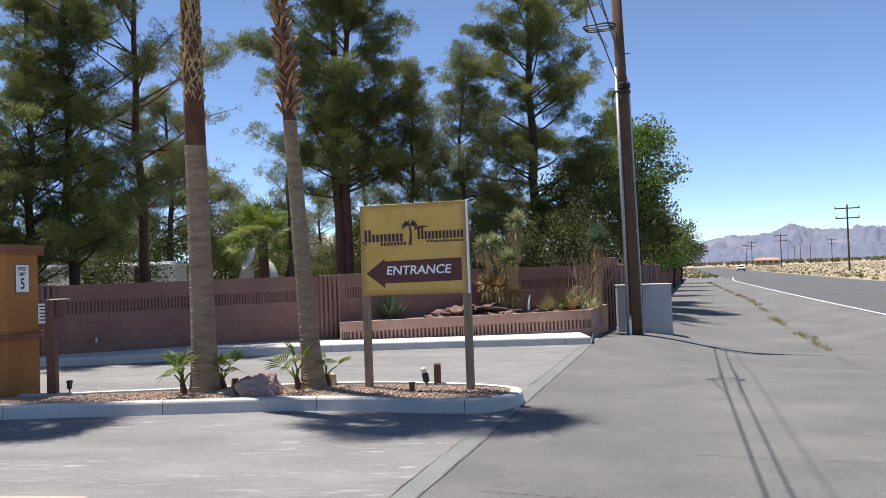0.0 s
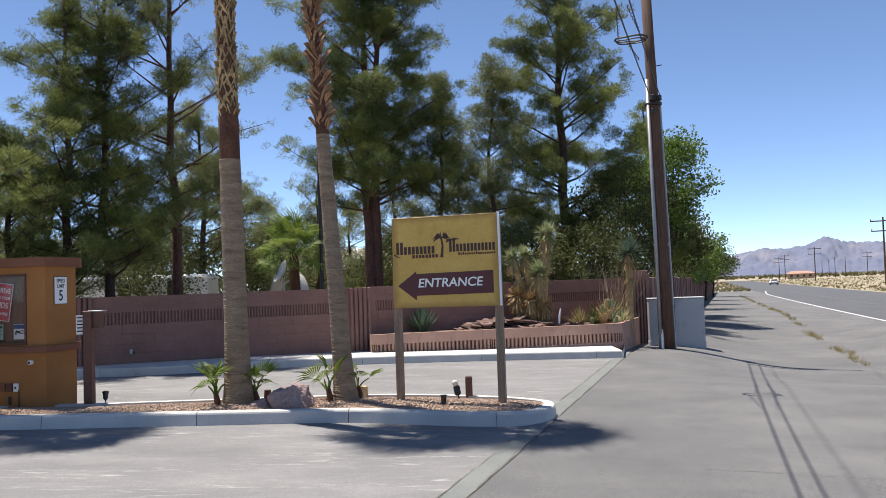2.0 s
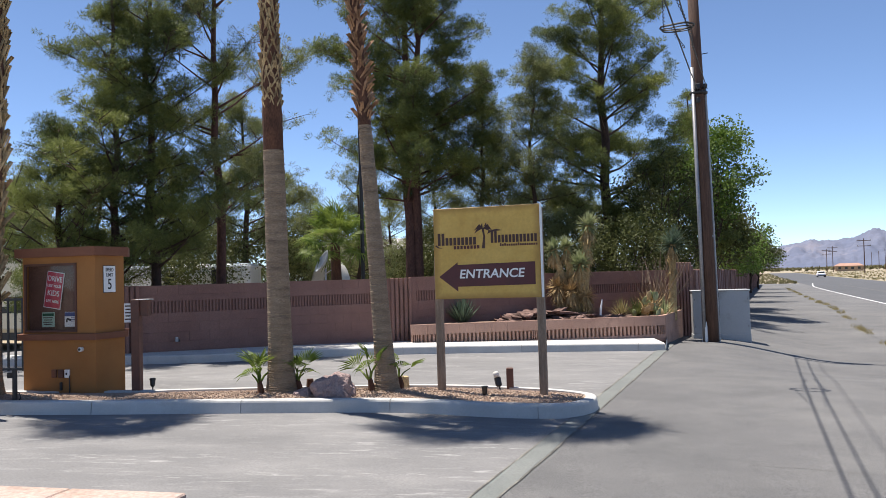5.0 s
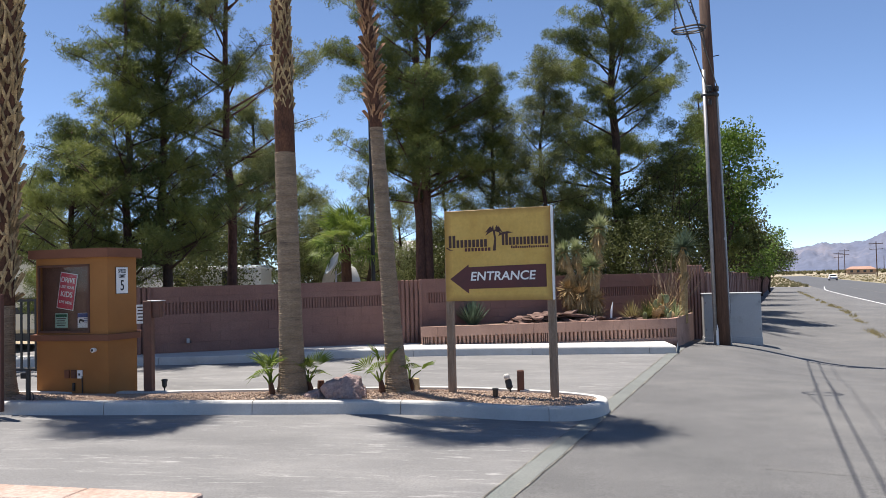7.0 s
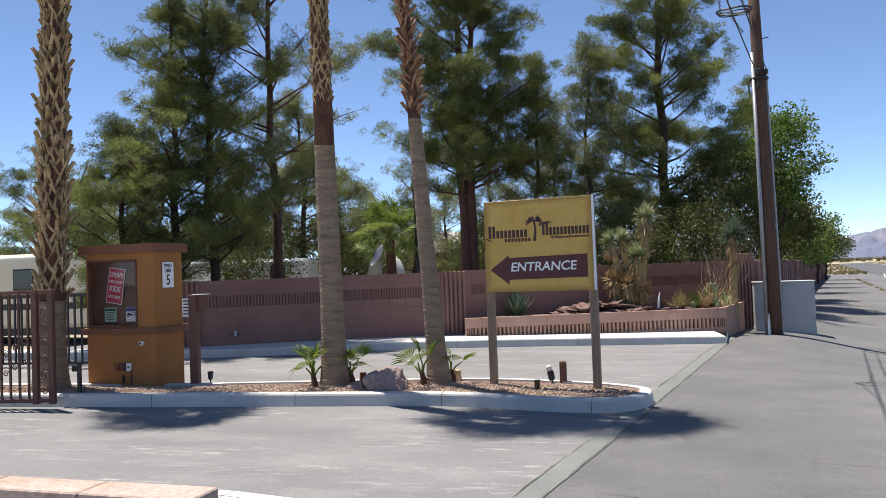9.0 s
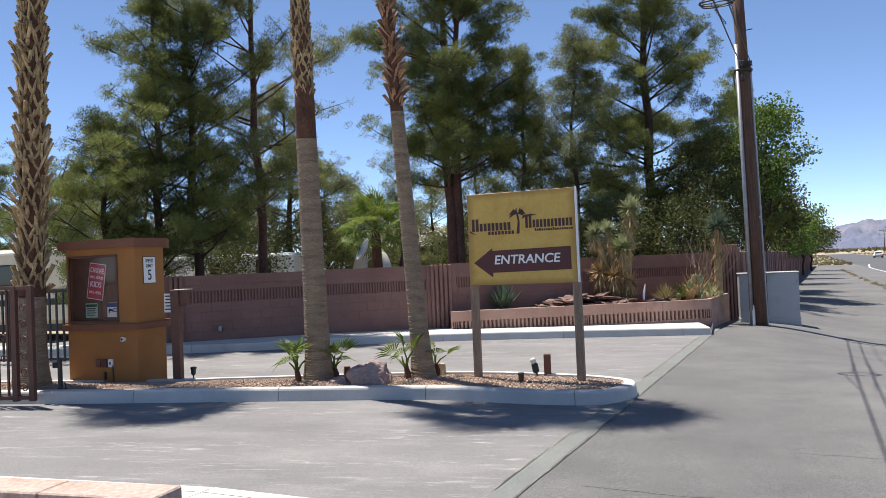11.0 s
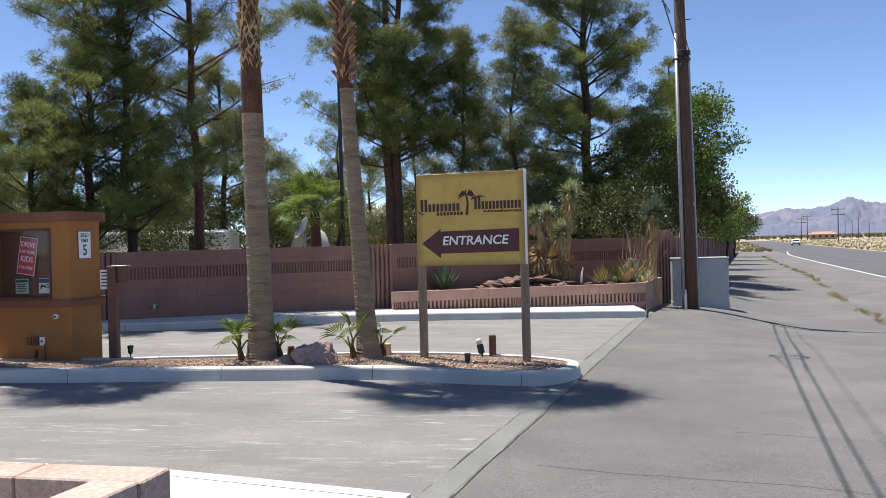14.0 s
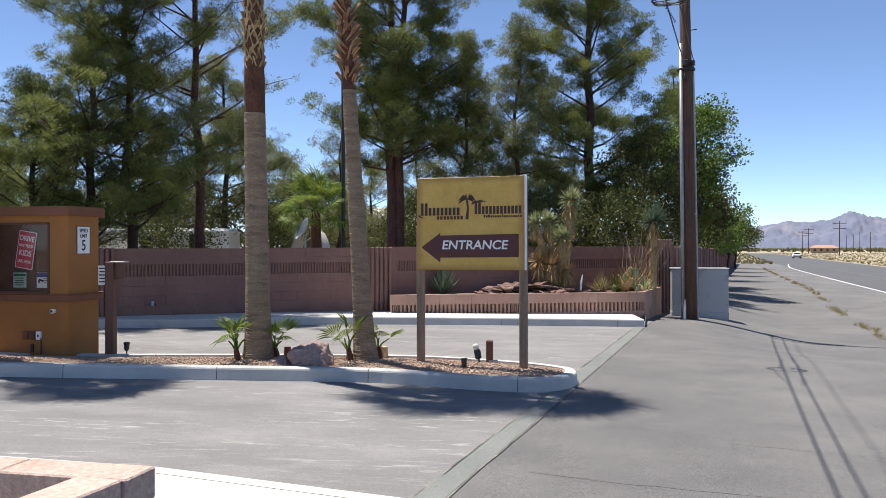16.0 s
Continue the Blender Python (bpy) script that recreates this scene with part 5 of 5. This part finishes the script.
# cable storage bracket hung on the communication cables
ob = thing("cable_spreader", (3.00, 12.25, 5.56), "black looped cable storage bracket hung on the wires", "cable", turn=-18)
ring = [(-0.24, -0.10), (-0.26, 0.0), (-0.20, 0.09), (0.0, 0.17), (0.20, 0.09), (0.26, 0.0), (0.24, -0.10), (0.12, -0.17), (-0.12, -0.17), (-0.24, -0.10)]
ring = smooth_line([Vector((x, y, 0.012 * (k % 2))) for k, (x, y) in enumerate(ring)], 0.05)
part("hoop", Shape().tube(ring, [0.016] * len(ring), 6), BLACK, ob)
part("hoop", Shape().tube([(v.x * 0.9, v.y * 0.86, v.z - 0.04) for v in ring], [0.010] * len(ring), 6), BLACK, ob, "second cable turn of the loop")
part("cross_bar", Shape().tube([(-0.22, 0.05, 0.0), (0.0, 0.0, -0.06), (0.24, 0.05, 0.0)], [0.012] * 3, 5), BLACK, ob)
for x0, x1, y1, dz in ((-0.20, -0.05, -1.6, 0.02), (0.18, 0.10, -1.6, 0.02), (-0.1, 0.0, 1.5, 0.05), (0.2, 0.12, 1.8, 0.08)):
    pts = [(x0 + (x1 - x0) * k / 30 + 0.018 * math.sin(k * 1.9), y1 * k / 30, dz * k / 30 + 0.018 * math.cos(k * 1.9)) for k in range(31)]
    part("spiral_lead", Shape().tube(pts, [0.007] * 31, 5), BLACK, ob, "black cable with a spiral wrap")

cab = thing("utility_cabinet", (5.88, 20.72, -0.13), "grey steel utility cabinet beside the pole", "cabinet", turn=-9)
part("body", Shape().box(1.42, 0.55, 1.16, pose(0, 0.25, 0.08), 0.012), GREYBOX, cab)
part("plinth", Shape().box(1.44, 0.57, 0.34, pose(0, 0.25, -0.22), 0.01), GREYBOX, cab)
part("lid", Shape().box(1.46, 0.60, 0.035, pose(0, 0.25, 1.235), 0.01), GREYBOX, cab, "slightly overhanging grey lid")
part("seam", Shape().box(0.012, 0.01, 1.0, pose(-0.05, -0.028, 0.2)), BLACK, cab)
for x in (-0.66, 0.66):
    for z in (0.3, 1.0):
        part("hinge", Shape().box(0.03, 0.015, 0.05, pose(x, -0.03, z), 0.004), GALV, cab)


# ---- planting in the planter ----
def blades(rng, count, reach, width, low, high, spread=180.0, curve=0.2):
    """Stiff pointed blades bursting from the origin, as folded strips; low, high: lift in degrees."""
    sh = Shape()
    for k in range(count):
        a = radians(rng.uniform(-spread, spread))
        e = radians(rng.uniform(low, high))
        d = Vector((math.cos(a) * math.cos(e), math.sin(a) * math.cos(e), math.sin(e)))
        s = d.cross(Vector((0, 0, 1)))
        s = s.normalized() if s.length > 0.01 else Vector((1, 0, 0))
        l = reach * rng.uniform(0.7, 1.15)
        w = width * rng.uniform(0.7, 1.2)
        drop = Vector((0, 0, -curve * l * rng.uniform(0, 1)))
        m, t = d * l * 0.45 + drop * 0.25, d * l + drop
        up = s.cross(d) * w * 0.3
        sh.add([d * 0.02 - s * w * 0.6, d * 0.02 + s * w * 0.6, m - s * w, m + up * -1, m + s * w, t], [(0, 3, 2), (0, 1, 3), (1, 4, 3), (2, 3, 5), (3, 4, 5)])
    return sh


r = random.Random(21)
HEADS = [blades(r, 230, 0.31, 0.017, -50, 88, curve=0.03).mesh("blade_head", YUCCA) for _ in range(3)]
GOLDHEAD = blades(r, 170, 0.33, 0.017, -70, 80, curve=0.15).mesh("blade_head", THATCH)
SKIRT = blades(r, 130, 0.40, 0.018, -88, -50, curve=0.1).mesh("dry_skirt", THATCH)
BIGHEAD = blades(r, 280, 0.46, 0.015, -40, 88, curve=0.03).mesh("blade_head", BLUEYUCCA)


def yucca(at, stems, label, head=None, scale=1.0):
    ob = thing("yucca", at, label, "yucca", "yuccas in the planter")
    for x, y, z, s in stems:
        part("stem", Shape().tube([(x * 0.2, y * 0.2, -0.1), (x * 0.6, y * 0.6, z * 0.5), (x, y, z)], [0.10 * s, 0.085 * s, 0.075 * s], 8), THATCH, ob, "stem wrapped in dry leaves")
        part("dry_skirt", SKIRT, THATCH, ob, m=pose(x, y, z - 0.04) @ Matrix.Scale(s, 4))
        if z > 0.8:
            part("dry_skirt", SKIRT, THATCH, ob, m=pose(x * 0.85, y * 0.85, z * 0.72, 0, 0, 70) @ Matrix.Scale(s * 0.85, 4))
        part("blade_head", head or (GOLDHEAD if z < 1.0 else HEADS[int(abs(x * 100)) % 3]), YUCCA, ob, m=pose(x, y, z, r.uniform(-12, 12), r.uniform(-12, 12), r.uniform(0, 360)) @ Matrix.Scale(s, 4))


yucca((2.15, 19.8, 0.5), [(0.25, 0.0, 2.38, 1.25), (-0.62, 0.1, 1.8, 1.1), (0.0, -0.25, 1.42, 1.2), (-0.3, 0.1, 1.85, 1.1), (-0.55, -0.1, 0.85, 1.1), (0.12, -0.3, 0.62, 1.0), (-0.25, -0.3, 0.75, 1.0), (0.22, 0.05, 1.9, 1.0)],
      "branching yucca with pale spiky heads and dry skirts")
yucca((4.55, 20.4, 0.5), [(0.07, 0.0, 1.85, 1.15)], "single-stemmed blue-green yucca with a shaggy skirt", BIGHEAD)


def tuft(name, at, count, reach, width, low, high, material, label, seed, group="", curve=0.2):
    q = random.Random(seed)
    ob = thing(name, at, label, "plant", group)
    part("leaf_rosette", blades(q, count, reach, width, low, high, curve=curve), material, ob)
    return ob


tuft("agave_clump", (-0.80, 18.62, 0.5), 280, 0.68, 0.018, 42, 88, BLUEYUCCA, "dark green upright spiky clump in the planter", 1, curve=0.08)
for k, (x, y, n, h, mtl) in enumerate(((3.55, 19.8, 150, 0.6, OLIVE), (3.95, 20.2, 190, 0.8, THATCH), (4.2, 19.7, 90, 0.6, YUCCA), (3.2, 20.1, 100, 0.6, DRYGRASS), (2.2, 19.6, 110, 0.7, DRYGRASS))):
    tuft("dry_shrub", (x, y, 0.52), n, h, 0.010, 30, 88, mtl, "dry straw-coloured spiky shrub in the planter", 30 + k, "dry shrubs", 0.25)
ob = thing("bare_shrub", (4.35, 20.9, 0.5), "leafless grey twiggy shrub above the wall", "shrub")
q = random.Random(77)
sh = Shape()
for k in range(60):
    a, e = q.uniform(0, 6.28), q.uniform(0.8, 1.5)
    d = Vector((math.cos(a) * math.cos(e), math.sin(a) * math.cos(e), math.sin(e)))
    s0 = d * q.uniform(0.4, 1.0)
    t0 = s0 + (d + Vector((q.gauss(0, 0.3), q.gauss(0, 0.3), 0.3))).normalized() * q.uniform(0.4, 1.1)
    sh.tube([(0, 0, 0), s0, t0], [0.016, 0.011, 0.004], 4, False)
part("twig_frame", sh, POSTWOOD, ob)
bm = bmesh.new()
bmesh.ops.create_uvsphere(bm, u_segments=12, v_segments=8, radius=1.0)
pm = bpy.data.meshes.new("pad")
bm.to_mesh(pm)
bm.free()
pm.materials.append(YUCCA)
pm2 = pm.copy()
pm2.materials[0] = THATCH
cactus = thing("cactus", (3.75, 19.5, 0.5), "prickly pear cactus with yellowish flat pads", "cactus")
for k in range(22):
    m = pose(q.uniform(-0.35, 0.35), q.uniform(-0.15, 0.2), q.uniform(0.1, 0.6), q.uniform(-25, 25), q.uniform(-35, 35), q.uniform(0, 180)) @ Matrix.Diagonal((0.085, 0.022, 0.115, 1))
    part("pad", pm2 if k % 2 else pm, OLIVE, cactus, m=m)
ob = thing("yard_light", (2.55, 19.2, 0.5), "thin white garden stake", "stake")
part("stake", Shape().tube([(0, 0, -0.05), (0.02, 0, 0.3), (0.06, 0, 0.52)], [0.02, 0.03, 0.012], 7), WHITE, ob)
# red flat rocks
ROCKS = []
for k in range(5):
    bm = bmesh.new()
    bmesh.ops.create_icosphere(bm, subdivisions=2, radius=1.0)
    for v in bm.verts:
        d = v.co.normalized()
        s = 1 + 0.35 * noise.noise(d * 1.6 + Vector((k * 7, 0, 0)))
        v.co = Vector((d.x * s, d.y * s * 0.75, max(-0.55, min(0.55, d.z * 1.1)) * s))
    me = bpy.data.meshes.new("rock")
    bm.to_mesh(me)
    bm.free()
    me.materials.append(REDROCK)
    ROCKS.append(me)
q = random.Random(5)
for k in range(130):
    t = q.uniform(0.03, 0.97)
    x = 0.05 + 3.3 * t
    y = 18.62 + 0.8 * t + q.uniform(0.0, 0.7)
    big = q.uniform(0.08, 0.19) * (1.0 if k % 4 else 1.35)
    z = 0.53 + (0.16 * math.exp(-((t - 0.35) / 0.3) ** 2)) * q.uniform(0, 1.5)
    ob = tagged(new("rock", ROCKS[k % 5]), "reddish flat rock heaped in the planter", "rock", "rock heap in the planter")
    ob.matrix_basis = pose(x, y, z + 0.02, q.uniform(-14, 14), q.uniform(-14, 14), q.uniform(0, 360)) @ Matrix.Diagonal((big * 1.7, big * 1.0, big * 0.24, 1))
# small lamp box on the entrance wall
ob = thing("wall_lamp", (-6.62, 15.66, 0.5), "small pale wall lamp box", "lamp", turn=31)
part("body", Shape().box(0.06, 0.06, 0.10, pose(0, -0.02, 0), 0.01), GREYBOX, ob)
part("bracket", Shape().box(0.03, 0.06, 0.05, pose(0.05, -0.01, 0.0)), BLACK, ob)

# ---- behind the wall ----
def trailer(at, turn, long, high, skin, label, windows, stripe=True):
    ob = thing("travel_trailer", at, label, "trailer", "parked trailers", turn)
    part("body", Shape().box(long, 2.4, high - 0.55, pose(0, 0, 0.55), 0.12), skin, ob)
    part("roof_edge", Shape().box(long + 0.02, 2.42, 0.06, pose(0, 0, high - 0.14), 0.01), WHITE, ob)
    part("under_frame", Shape().box(long * 0.95, 2.2, 0.2, pose(0, 0, 0.38)), BLACK, ob)
    for x in (-0.5, 0.5):
        part("wheel", Shape().turned([(0.2, -0.1), (0.33, -0.1), (0.35, 0.0), (0.33, 0.1), (0.2, 0.1)], 16, pose(x, -1.05, 0.34, 90, 0, 0)), BLACK, ob)
    for x, z, w, h in windows:
        win = part("window", Shape().box(w + 0.06, 0.04, h + 0.06, pose(x, -1.2, z), 0.02), BLACK, ob)
        part("window_pane", Shape().box(w, 0.03, h, pose(x, -1.212, z + 0.03), 0.01), GLASS, win)
    if stripe:
        for z, h in ((1.35, 0.10), (1.05, 0.16)):
            part("stripe", Shape().box(long * 0.96, 0.012, h, pose(0, -1.203, z)), RUSTPAINT if z > 1.2 else BLACK, ob, "dark painted side stripe")


trailer(polar(-36.0, 25.5, 0.05), -8, 8.6, 2.5, RVCREAM, "cream travel trailer with dark stripes parked beyond the gate", ((1.8, 1.55, 0.6, 0.5), (-1.0, 1.5, 1.0, 0.5)))
trailer(polar(-22.6, 32.0, 0.1), 6, 7.0, 2.3, RVWHITE, "white travel trailer parked behind the wall", ((2.4, 1.45, 0.5, 0.6), (0.6, 1.6, 0.3, 0.35)), False)
dish = thing("satellite_dish", polar(-11.6, 22.0), "pale satellite dish on a stand behind the wall", "dish")
part("mast", Shape().tube([(0, 0, -0.1), (0, 0, 1.9)], [0.03, 0.03], 8), GALV, dish)
rows = [(0.34 * k / 6, 0.12 * (k / 6) ** 2) for k in range(7)]
part("reflector", Shape().turned([(max(a, 0.01), b) for a, b in rows] + [(0.33, 0.11), (0.15, 0.015)], 20, pose(0.0, -0.05, 2.05, 60, 0, -62)), GREYBOX, dish, smooth=True)
part("feed_arm", Shape().tube([(0, -0.1, 1.75), (0.25, -0.5, 1.85)], [0.015, 0.015], 6), GALV, dish)
tent = thing("canopy", polar(-11.2, 24.2, -0.15), "arched pale cloth canopy behind the wall", "canopy")
arch = [(0.46 * math.cos(math.pi * k / 14), 1.5 + 0.95 * math.sin(math.pi * k / 14)) for k in range(15)]
cloth = Shape().sheet([[(x, y, z) for x, z in arch] for y in (-0.8, 0.0, 0.8)])
cloth.sheet([[(x * 0.96, y, z - 0.03) for x, z in reversed(arch)] for y in (-0.8, 0.0, 0.8)])
part("cloth", cloth, WALK, tent, "arched white cloth cover", smooth=True)
for x, y in ((-0.45, -0.75), (0.45, -0.75), (-0.45, 0.75), (0.45, 0.75)):
    part("leg", Shape().tube([(x, y, -0.1), (x, y, 1.52)], [0.025, 0.025], 6), GALV, tent)
lamp = thing("lamp_post", polar(-8.95, 22.5), "slim black lamp post behind the wall", "lamp post")
part("post", Shape().tube([(0, 0, -0.1), (0, 0, 6.6)], [0.06, 0.05], 8), BLACK, lamp)
part("head", Shape().turned([(0.06, 6.6), (0.14, 6.7), (0.16, 6.95), (0.03, 7.1)], 10), BLACK, lamp)
house = thing("clubhouse", polar(-4.4, 48.0), "low tan building with a pale roof behind the trees", "building", turn=4)
part("wall", Shape().box(13.0, 8.0, 2.9, pose(0, 4, -0.1)), TANWALL, house)
roof = Shape().add([(-6.9, -0.5, 2.8), (6.9, -0.5, 2.8), (6.9, 8.5, 2.8), (-6.9, 8.5, 2.8), (-6.9, 4, 4.2), (6.9, 4, 4.2)], [(0, 1, 5, 4), (2, 3, 4, 5), (0, 4, 3), (1, 2, 5), (3, 2, 1, 0)])
part("roof", roof, WALK, house, "pale sunlit roof")
for x in (-4, -1, 2, 5):
    w = part("window", Shape().box(1.3, 0.1, 1.1, pose(x, -0.02, 0.9)), WHITE, house)
    part("window_pane", Shape().box(1.1, 0.06, 0.9, pose(x, -0.06, 1.0)), GLASS, w)

# ---- street side and distance ----
rng = np.random.default_rng(8)
n = 900
s = rng.uniform(18.5, 95, n)
nn = 3.55 - 0.004 * np.clip(s - 45, 0, 60) + np.array([0.25 * noise.noise(Vector((v * 0.4, 5, 0))) for v in s]) + rng.normal(0, 0.07, n)
dense = np.array([noise.noise(Vector((v * 0.35, 9, 0))) for v in s]) > 0.02
pts = np.array([street(a, b) for a, b in zip(nn[dense], s[dense])])
tri = needles(rng, pts, 0.12, 0.005, 18, 1.1, 0.3)
tagged(new("weeds", soup("weeds", tri, 3, DRYGRASS)), "dry yellow weeds along a crack in the asphalt", "weeds", kind="stuff")
spots = []
for k in range(2600):
    s = rng.uniform(0, 1) ** 1.6 * 420 + 22
    a = 19.5 + rng.uniform(0, 1) ** 1.5 * 260
    spots.append(street(a, s, 0.0))
for k in range(500):
    spots.append(street(rng.uniform(-2, 6.5), 128 + rng.uniform(0, 1) ** 1.5 * 250))
spots = np.array(spots)
big = rng.uniform(0.25, 1.0, len(spots))
v = np.concatenate([needles(rng, spots[i:i + 1] + (0, 0, 0.03), 0.34 * big[i] + 0.12, 0.045, 22, 0.9) for i in range(len(spots))])
tagged(new("scrub", soup("scrub", v, 3, SAGE)), "pale desert scrub on the far side of the highway", "scrub", kind="stuff")
spots = np.array([street(19.2 + rng.uniform(0, 1) ** 1.4 * 200, 15 + rng.uniform(0, 1) ** 1.4 * 380) for k in range(9000)])
tagged(new("dry_grass", soup("dry_grass", needles(rng, spots, 0.35, 0.03, 7, 1.0), 3, DRYGRASS)), "dry straw grass over the desert field", "grass", kind="stuff")


def far_pole(bearing, dist, high, arms=True):
    p = polar(bearing, dist)
    ob = thing("utility_pole", p, "distant wooden power pole beside the highway", "pole", "distant power poles", turn=-18)
    part("shaft", Shape().tube([(0, 0, -0.3), (0.1, 0, high)], [0.19, 0.13], 8), POLEWOOD, ob)
    if arms:
        for z, w in ((high - 0.8, 4.2), (high - 2.6, 4.0)):
            part("cross_arm", Shape().box(w, 0.14, 0.2, pose(0.1, 0, z)), POLEWOOD, ob)
            for x in (-w / 2 + 0.1, w / 2 - 0.1):
                part("insulator", Shape().turned([(0.08, 0), (0.12, 0.15), (0.06, 0.3)], 7, pose(0.1 + x, 0, z + 0.2)), GALV, ob)


for b, d, h in ((28.35, 165, 12.2), (24.35, 300, 11.5), (22.2, 430, 11), (22.55, 420, 12), (27.35, 430, 12), (25.5, 520, 11.5), (26.1, 480, 11), (25.15, 560, 11), (24.75, 600, 11)):
    far_pole(b, d, h, d < 450)
house = thing("roadside_building", polar(23.45, 470), "low tan building with a faded red roof across the desert", "building", turn=-20)
part("wall", Shape().box(13, 9, 2.9, pose(0, 0, -0.2)), TANWALL, house)
part("roof", Shape().add([(-7, -5, 2.6), (7, -5, 2.6), (7, 5, 2.6), (-7, 5, 2.6), (-4.5, 0, 4.0), (4.5, 0, 4.0)], [(0, 1, 5, 4), (1, 2, 5), (2, 3, 4, 5), (3, 0, 4), (3, 2, 1, 0)]), TERRACOTTA, house)
for x in (-4.5, -1.5, 1.5, 4.5):
    part("window", Shape().box(1.3, 0.1, 1.2, pose(x, -4.52, 0.9)), GLASS, house)
car = thing("car", polar(21.85, 215), "white car on the highway seen from behind", "car", turn=-17.8)
part("body", Shape().box(1.85, 4.4, 0.62, pose(0, 0, 0.32), 0.12), WHITE, car)
part("cabin", Shape().box(1.6, 2.3, 0.55, pose(0, -0.1, 0.9), 0.16), WHITE, car)
part("rear_window", Shape().box(1.35, 0.04, 0.36, pose(0, -1.26, 0.99), 0.01), GLASS, car)
part("bumper", Shape().box(1.8, 0.12, 0.2, pose(0, -2.2, 0.3), 0.03), BLACK, car)
for x in (-0.75, 0.75):
    part("tail_light", Shape().box(0.25, 0.05, 0.16, pose(x, -2.19, 0.68), 0.01), PINKSIGN, car)
    for y in (-1.35, 1.35):
        part("wheel", Shape().turned([(0.2, -0.1), (0.31, -0.1), (0.33, 0), (0.31, 0.1), (0.2, 0.1)], 14, pose(x * 1.1, y, 0.32, 0, 90, 0)), BLACK, car)
rng = np.random.default_rng(12)
spots = np.array([polar(rng.uniform(17, 36), rng.uniform(520, 1300)) for k in range(700)]) + (0, 0, 0.8)
v = needles(rng, spots, 2.4, 0.6, 12, 0.3)
tagged(new("far_scrub", soup("far_scrub", v, 3, SAGE)), "dark low scrub and trees before the hills", "scrub", kind="stuff")

# hills on the skyline; their haze is only in the material's colour
rng = np.random.default_rng(3)
rows = []
AZ = [4 + 0.12 * k for k in range(500)]
skyline = [(0, 90), (18, 100), (19.2, 108), (21.3, 140), (22.2, 127), (23.7, 143), (25.0, 160), (26.8, 144), (28.0, 148), (31, 160), (36, 150), (44, 175), (60, 140), (70, 120)]
for j in range(34):
    f = j / 33
    row = []
    for az in AZ:
        top = np.interp(az, [a for a, _ in skyline], [h for _, h in skyline])
        d = 2900 + 1500 * f
        a = radians(az)
        rough = 0.5 * noise.noise(Vector((az * 0.5, f * 3.0, 0))) + 0.32 * noise.noise(Vector((az * 1.4, f * 6.0, 4))) + 0.22 * noise.noise(Vector((az * 3.6, f * 12, 7))) + 0.14 * noise.noise(Vector((az * 9, f * 26, 2)))
        prof = max(0.0, math.sin(min(f * 1.15, 1.0) * math.pi / 2)) ** 1.5
        h = top * prof * (1 + 1.1 * rough * (1 - 0.94 * f)) - 14
        row.append((d * math.sin(a), d * math.cos(a), h))
    rows.append(row)
setting("backdrop", Shape().sheet(rows), MOUNTAIN, "desert mountains on the skyline, coloured blue-grey for haze", "mountains", True)
